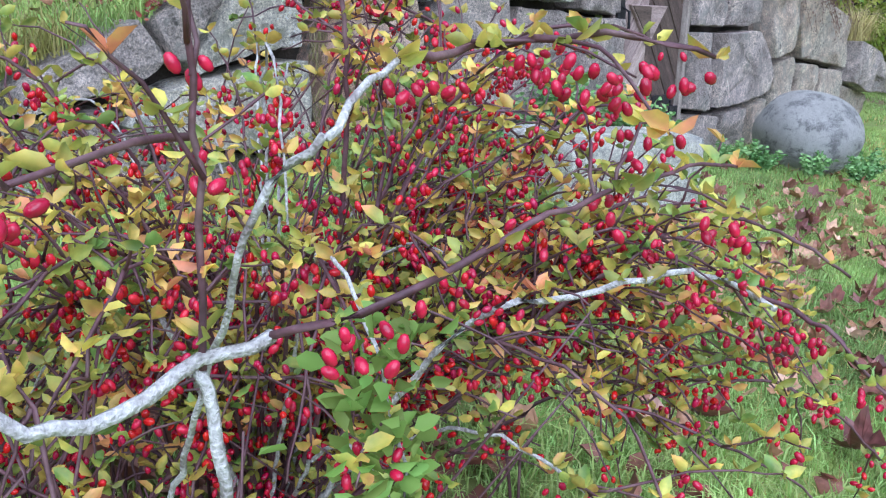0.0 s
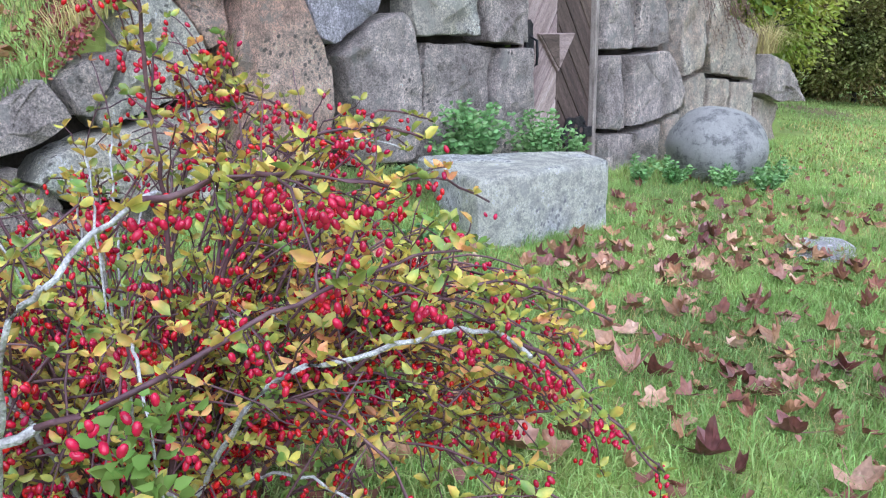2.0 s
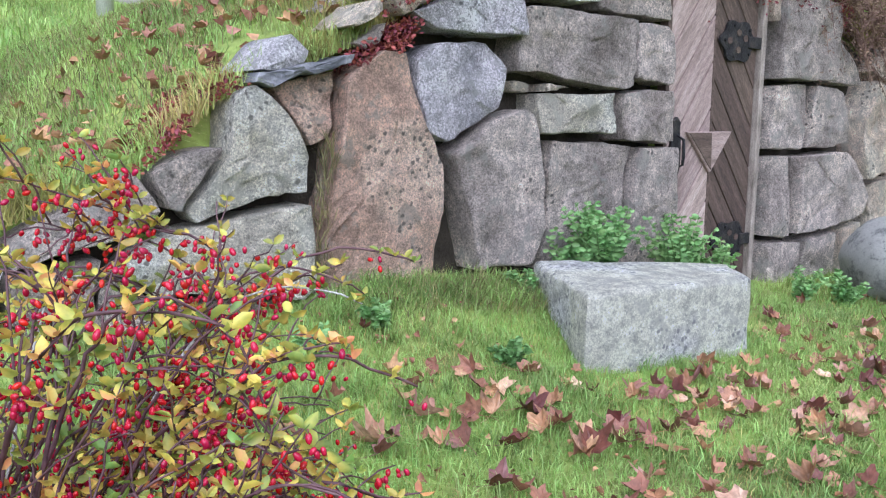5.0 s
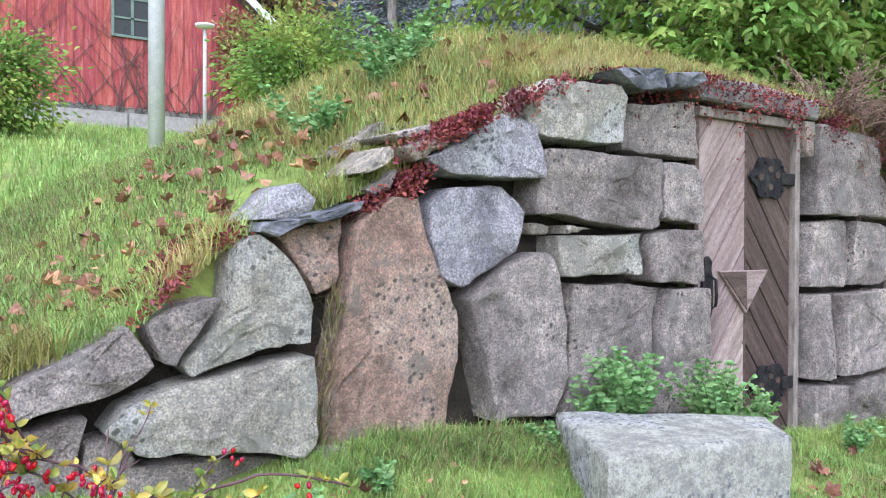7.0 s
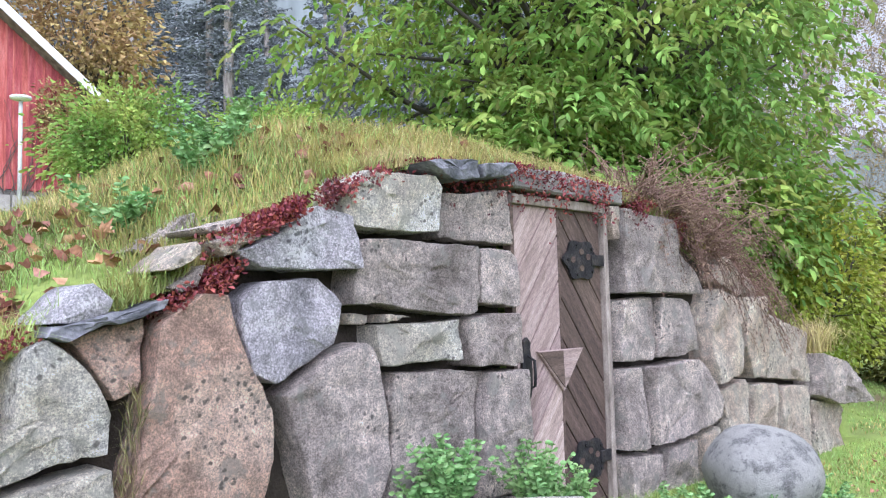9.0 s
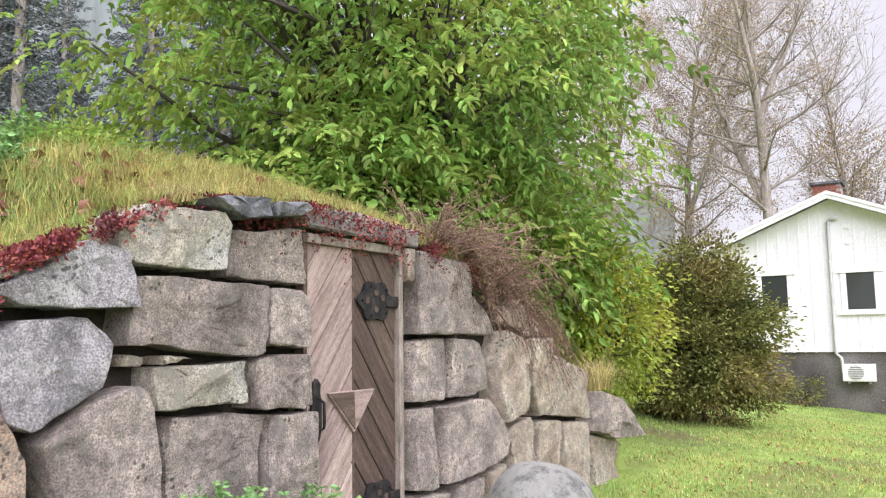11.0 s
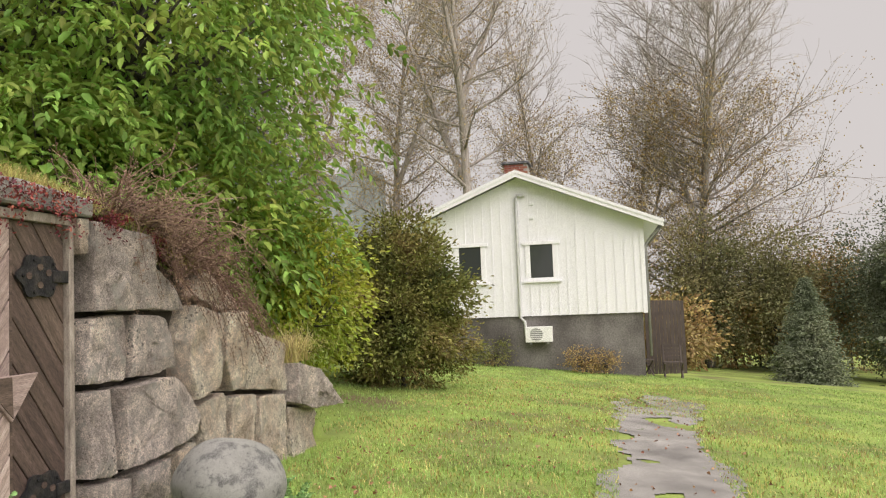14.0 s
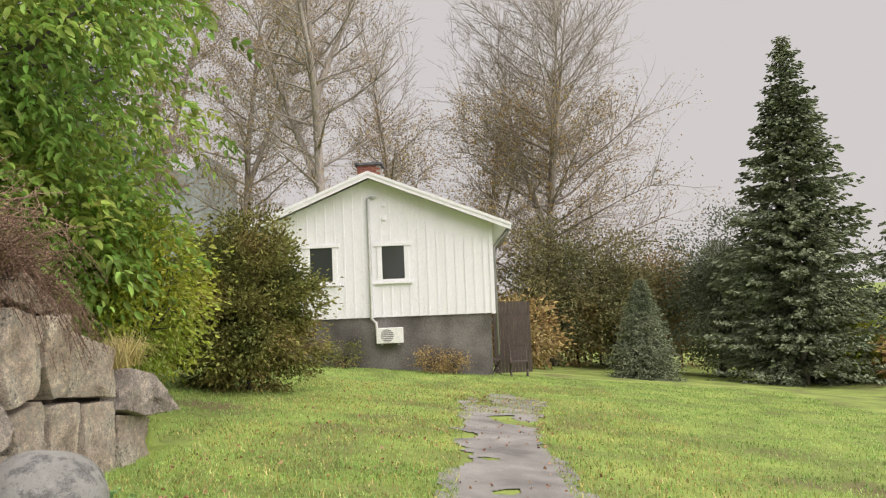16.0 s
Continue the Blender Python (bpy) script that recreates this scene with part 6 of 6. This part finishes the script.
# the upper crown keeps behind a steep slope, the low outer canes reach past it
STEEP, LOW = (0.808, -0.55, -0.21, 0.221), (0.256, 0.339, 0.905, 1.22)


def inside(p, slack=0.0):
    def under(bound):
        return bound[0] * p[0] + bound[1] * p[1] + bound[2] * p[2] < bound[3] + slack
    return all(under(q) for q in BOUNDS) and (under(STEEP) or under(LOW))


stem([(-0.02, 0.62, 0.8), (0.04, 0.46, 0.955), (0.085, 0.385, 0.982), (0.112, 0.357, 0.966), (0.15, 0.353, 0.964), (0.2, 0.358, 0.972), (0.237, 0.345, 0.982)], 0.0036, 0.0042, True, False)
stem([(0.237, 0.345, 0.982), (0.267, 0.304, 0.999), (0.338, 0.289, 1.02), (0.424, 0.282, 1.039), (0.565, 0.269, 1.048), (0.61, 0.262, 1.045)], 0.0027, 0.0014)
stem([(0.2, 0.358, 0.97), (0.202, 0.352, 1.05), (0.2, 0.35, 1.12), (0.197, 0.345, 1.2)], 0.0022, 0.0016)
stem([(0.2, 0.358, 0.97), (0.215, 0.36, 0.85), (0.3, 0.5, 0.6), ROOT], 0.0036, 0.005, True, False)
stem([(0.25, 0.5, 0.8), (0.22, 0.34, 1.04), (0.228, 0.297, 1.09), (0.24, 0.292, 1.1), (0.314, 0.332, 1.127), (0.36, 0.36, 1.13)], 0.0026, 0.002, True, False)
stem([(0.314, 0.332, 1.127), (0.4, 0.35, 1.13), (0.424, 0.3, 1.14), (0.43, 0.254, 1.144), (0.47, 0.22, 1.13)], 0.0034, 0.0014)
stem([(0.211, 0.377, 1.09), (0.15, 0.345, 1.088), (0.09, 0.335, 1.08), (0.04, 0.34, 1.06)], 0.0024, 0.0012)
stem([ROOT, (0.5, 0.47, 0.86), (0.57, 0.37, 0.918), (0.66, 0.325, 0.932), (0.744, 0.315, 0.905), (0.73, 0.258, 0.897)], 0.0036, 0.003, True)
stem([(0.744, 0.315, 0.905), (0.75, 0.25, 0.893), (0.73, 0.2, 0.88), (0.75, 0.15, 0.83), (0.77, 0.12, 0.78)], 0.003, 0.0014)
stem([ROOT, (0.42, 0.72, 0.7), (0.347, 0.676, 0.858), (0.334, 0.71, 0.9), (0.3, 0.75, 0.96), (0.25, 0.8, 1.0)], 0.005, 0.002, True)
stem([ROOT, (0.62, 0.7, 0.9), (0.66, 0.7, 1.06), (0.64, 0.78, 1.13), (0.6, 0.84, 1.18)], 0.005, 0.0015)
stem([ROOT, (0.56, 0.62, 0.9), (0.6, 0.52, 1.1), (0.66, 0.44, 1.145), (0.72, 0.4, 1.13)], 0.005, 0.0015)
stem([ROOT, (0.7, 0.66, 0.9), (0.8, 0.56, 1.03), (0.88, 0.52, 1.05), (0.98, 0.5, 1.0)], 0.005, 0.0015)
stem([ROOT, (0.75, 0.8, 0.9), (0.92, 0.78, 1.08), (1.06, 0.78, 1.118), (1.16, 0.76, 1.09)], 0.005, 0.0015)
stem([ROOT, (0.7, 0.5, 0.72), (0.85, 0.33, 0.76), (0.93, 0.26, 0.73), (0.98, 0.2, 0.66)], 0.0035, 0.0015)
stem([ROOT, (0.72, 0.81, 0.8), (0.85, 0.82, 1.03), (0.881, 0.823, 1.118), (0.8, 0.845, 1.165), (0.71, 0.855, 1.205), (0.62, 0.861, 1.232)], 0.0042, 0.0012)
runs += [runs[-1]] * 2
stem([(0.85, 0.82, 1.03), (0.87, 0.83, 1.08), (0.82, 0.86, 1.13), (0.76, 0.88, 1.15), (0.68, 0.9, 1.17)], 0.002, 0.001)
runs += [runs[-1]] * 2
stem([ROOT, (0.7, 0.76, 0.85), (0.84, 0.76, 1.02), (0.94, 0.762, 1.08), (1.041, 0.764, 1.101)], 0.0042, 0.0012)
runs += [runs[-1]] * 2
stem([ROOT, (0.68, 0.66, 0.84), (0.78, 0.58, 1.0), (0.84, 0.54, 1.055), (0.893, 0.514, 1.064)], 0.0042, 0.0012)
runs += [runs[-1]] * 2
for i in range(30):
    ex, ey, ez = br.uniform(0.72, 1.0), br.uniform(0.18, 0.5), br.uniform(0.66, 0.88)
    stem([ROOT, (0.62, 0.66, 0.72), (0.6 * ex + 0.2, 0.5 * ey + 0.3, ez + 0.1), (0.92 * ex, ey + 0.03, ez + 0.07), (ex, ey, ez)], 0.0032, 0.0012, trimmed=True)
stem([ROOT, (0.62, 0.5, 0.8), (0.7, 0.36, 0.95), (0.78, 0.3, 0.96), (0.88, 0.24, 0.9)], 0.005, 0.0015)
stem([(0.55, 0.7, 0.7), (0.52, 0.62, 1.0), (0.5, 0.6, 1.2), (0.49, 0.58, 1.3)], 0.004, 0.002)
for i in range(92):
    a = br.uniform(0, 2 * math.pi) if i < 74 else br.uniform(-0.95, 0.2)
    reach = br.uniform(0.25, 0.68)
    top = br.uniform(0.72, 1.1)
    ex, ey = 0.52 + math.cos(a) * reach * 1.0, 0.78 + math.sin(a) * reach * 0.9
    if ey < 0.2 + max(0.0, (0.55 - ex)) * 0.25 or ex < -0.12 or ex > 1.15:
        continue
    if ex < 0.35 and ey < 0.55:
        top = min(top, 0.95)
    mx, my = 0.52 + (ex - 0.52) * 0.55, 0.78 + (ey - 0.78) * 0.55
    stem([ROOT, (0.52 + (ex - 0.52) * 0.2, 0.78 + (ey - 0.78) * 0.2, 0.45 + (top - 0.45) * 0.5), (mx, my, top), (0.3 * mx + 0.7 * ex, 0.3 * my + 0.7 * ey, top - 0.01), (ex, ey, top - br.uniform(0.02, 0.16))], br.uniform(0.003, 0.0045), 0.0012, br.random() < 0.14, trimmed=True)
for i in range(46):
    a = br.uniform(0, 2 * math.pi)
    reach = br.uniform(0.15, 0.55)
    top = br.uniform(0.7, 1.0)
    ex, ey = 0.12 + math.cos(a) * reach, 0.85 + math.sin(a) * reach * 0.9
    if ey < 0.36 or ex < -0.35:
        continue
    mx, my = 0.12 + (ex - 0.12) * 0.55, 0.85 + (ey - 0.85) * 0.55
    stem([(0.12, 0.85, 0.45), (0.12 + (ex - 0.12) * 0.2, 0.85 + (ey - 0.85) * 0.2, 0.45 + (top - 0.45) * 0.6), (mx, my, top), (0.3 * mx + 0.7 * ex, 0.3 * my + 0.7 * ey, top), (ex, ey, top - br.uniform(0.0, 0.14))], br.uniform(0.0035, 0.005), 0.0013, br.random() < 0.2, trimmed=True)
# dead stalks standing in the shade of the crown
for i in range(110):
    x, y = br.uniform(-0.15, 0.8), br.uniform(0.42, 1.15)
    z = height(x, y)
    top = z + br.uniform(0.2, 0.5)
    stem_soup.add(*tube([(x, y, z - 0.02), (x + br.gauss(0, 0.03), y + br.gauss(0, 0.03), (z + top) / 2), (x + br.gauss(0, 0.08), y + br.gauss(0, 0.08), top)], [0.0025, 0.002, 0.001], 4))
main_runs = list(runs)
for out in main_runs:
    for k in range(max(3, len(out) // 5)):
        i = br.randrange(len(out) // 3, len(out))
        d = (out[min(i + 1, len(out) - 1)] - out[max(0, i - 1)]).normalized()
        u = d.orthogonal().normalized()
        u.rotate(Matrix.Rotation(br.uniform(0, 6.28), 3, d))
        L = br.uniform(0.05, 0.17)
        e = out[i] + (d * 0.7 + u * 0.7 + Vector((0, 0, 0.15))).normalized() * L
        if e.y < 0.17 or not inside(e, 0.03):
            continue
        stem([out[i], out[i].lerp(e, 0.5) + Vector((0, 0, 0.012)), e], 0.0016, 0.0008, spur=True)
berries, lp, ld, ls = [], [], [], []
for out in runs:
    n0 = len(out) // 4 if len(out) > 24 else 0
    for i in range(n0, len(out), 1):
        p = out[i]
        if p.length_squared and (p - Vector((0, 0, 1.15))).length < 0.34:
            continue
        if br.random() < 0.135 and p.z > 0.6:
            for _ in range(br.choice((2, 3, 5, 7))):
                q = p + Vector((br.gauss(0, 0.011), br.gauss(0, 0.011), -br.uniform(0.008, 0.028)))
                if q.y > 0.14:
                    berries.append(q)
        if br.random() < 0.36:
            a = br.uniform(0, 6.28)
            for k in range(br.choice((2, 3, 4))):
                lp.append(tuple(p))
                ld.append((math.cos(a + k * 2), math.sin(a + k * 2), br.uniform(0.1, 1.0)))
                ls.append(br.uniform(0.01, 0.023))
tagged(part("twig_mass", stem_soup.mesh("twig_mass", STEMD, True), STEMD, bush, "thin dark purple-brown twigs"), kind="stuff")
bm = bmesh.new()
bmesh.ops.create_uvsphere(bm, u_segments=7, v_segments=5, radius=1, matrix=Matrix.Diagonal((0.0031, 0.0031, 0.0049, 1)))
berry_mesh = bpy.data.meshes.new("berry")
bm.to_mesh(berry_mesh)
bverts = np.array([v.co[:] for v in bm.verts])
bfaces = [tuple(v.index for v in f.verts) for f in bm.faces]
bm.free()
berry_mesh.materials.append(BERRY)
berry_mesh.polygons.foreach_set("use_smooth", [True] * len(berry_mesh.polygons))
order = sorted(range(len(berries)), key=lambda i: berries[i].y - 0.6 * berries[i].z)
rest = Soup()
for j, i in enumerate(order):
    turn = Euler((br.gauss(0, 0.5), br.gauss(0, 0.5), 0)).to_matrix().to_4x4()
    m = Matrix.Translation(berries[i]) @ turn @ Matrix.Scale(br.uniform(0.9, 1.25), 4)
    if j < 300:
        ob = part("berry", berry_mesh, BERRY, bush)
        ob.matrix_basis = m
    else:
        rest.add([m @ Vector(v) for v in bverts], bfaces)
tagged(part("berry_mass", rest.mesh("berry_mass", BERRY, True), BERRY, bush), kind="stuff")
shoot_p, shoot_d = [], []
for i in range(130):
    k = br.random()
    a = br.uniform(0, 6.28)
    shoot_p.append((0.285 + 0.03 * k + br.gauss(0, 0.014), 0.318 + 0.03 * k + br.gauss(0, 0.014), 0.86 + 0.11 * k))
    shoot_d.append((math.cos(a), math.sin(a), br.uniform(0.0, 0.9)))
v, f = leaf_arrays(np.array(shoot_p), np.array(shoot_d), np.array([br.uniform(0.012, 0.022) for _ in shoot_p]), 0.6, 0.2)
tagged(part("green_shoot", quads("green_shoot", v, f, LEAFG), LEAFG, bush, "fresh bright green shoot"), kind="stuff")
lp, ld, ls = np.array(lp), np.array(ld), np.array(ls)
v, f = leaf_arrays(lp, ld, ls, 0.55, 0.2)
tagged(part("foliage", quads("foliage", v, f, BARB), BARB, bush, "small yellow, orange and green leaves"), kind="stuff")
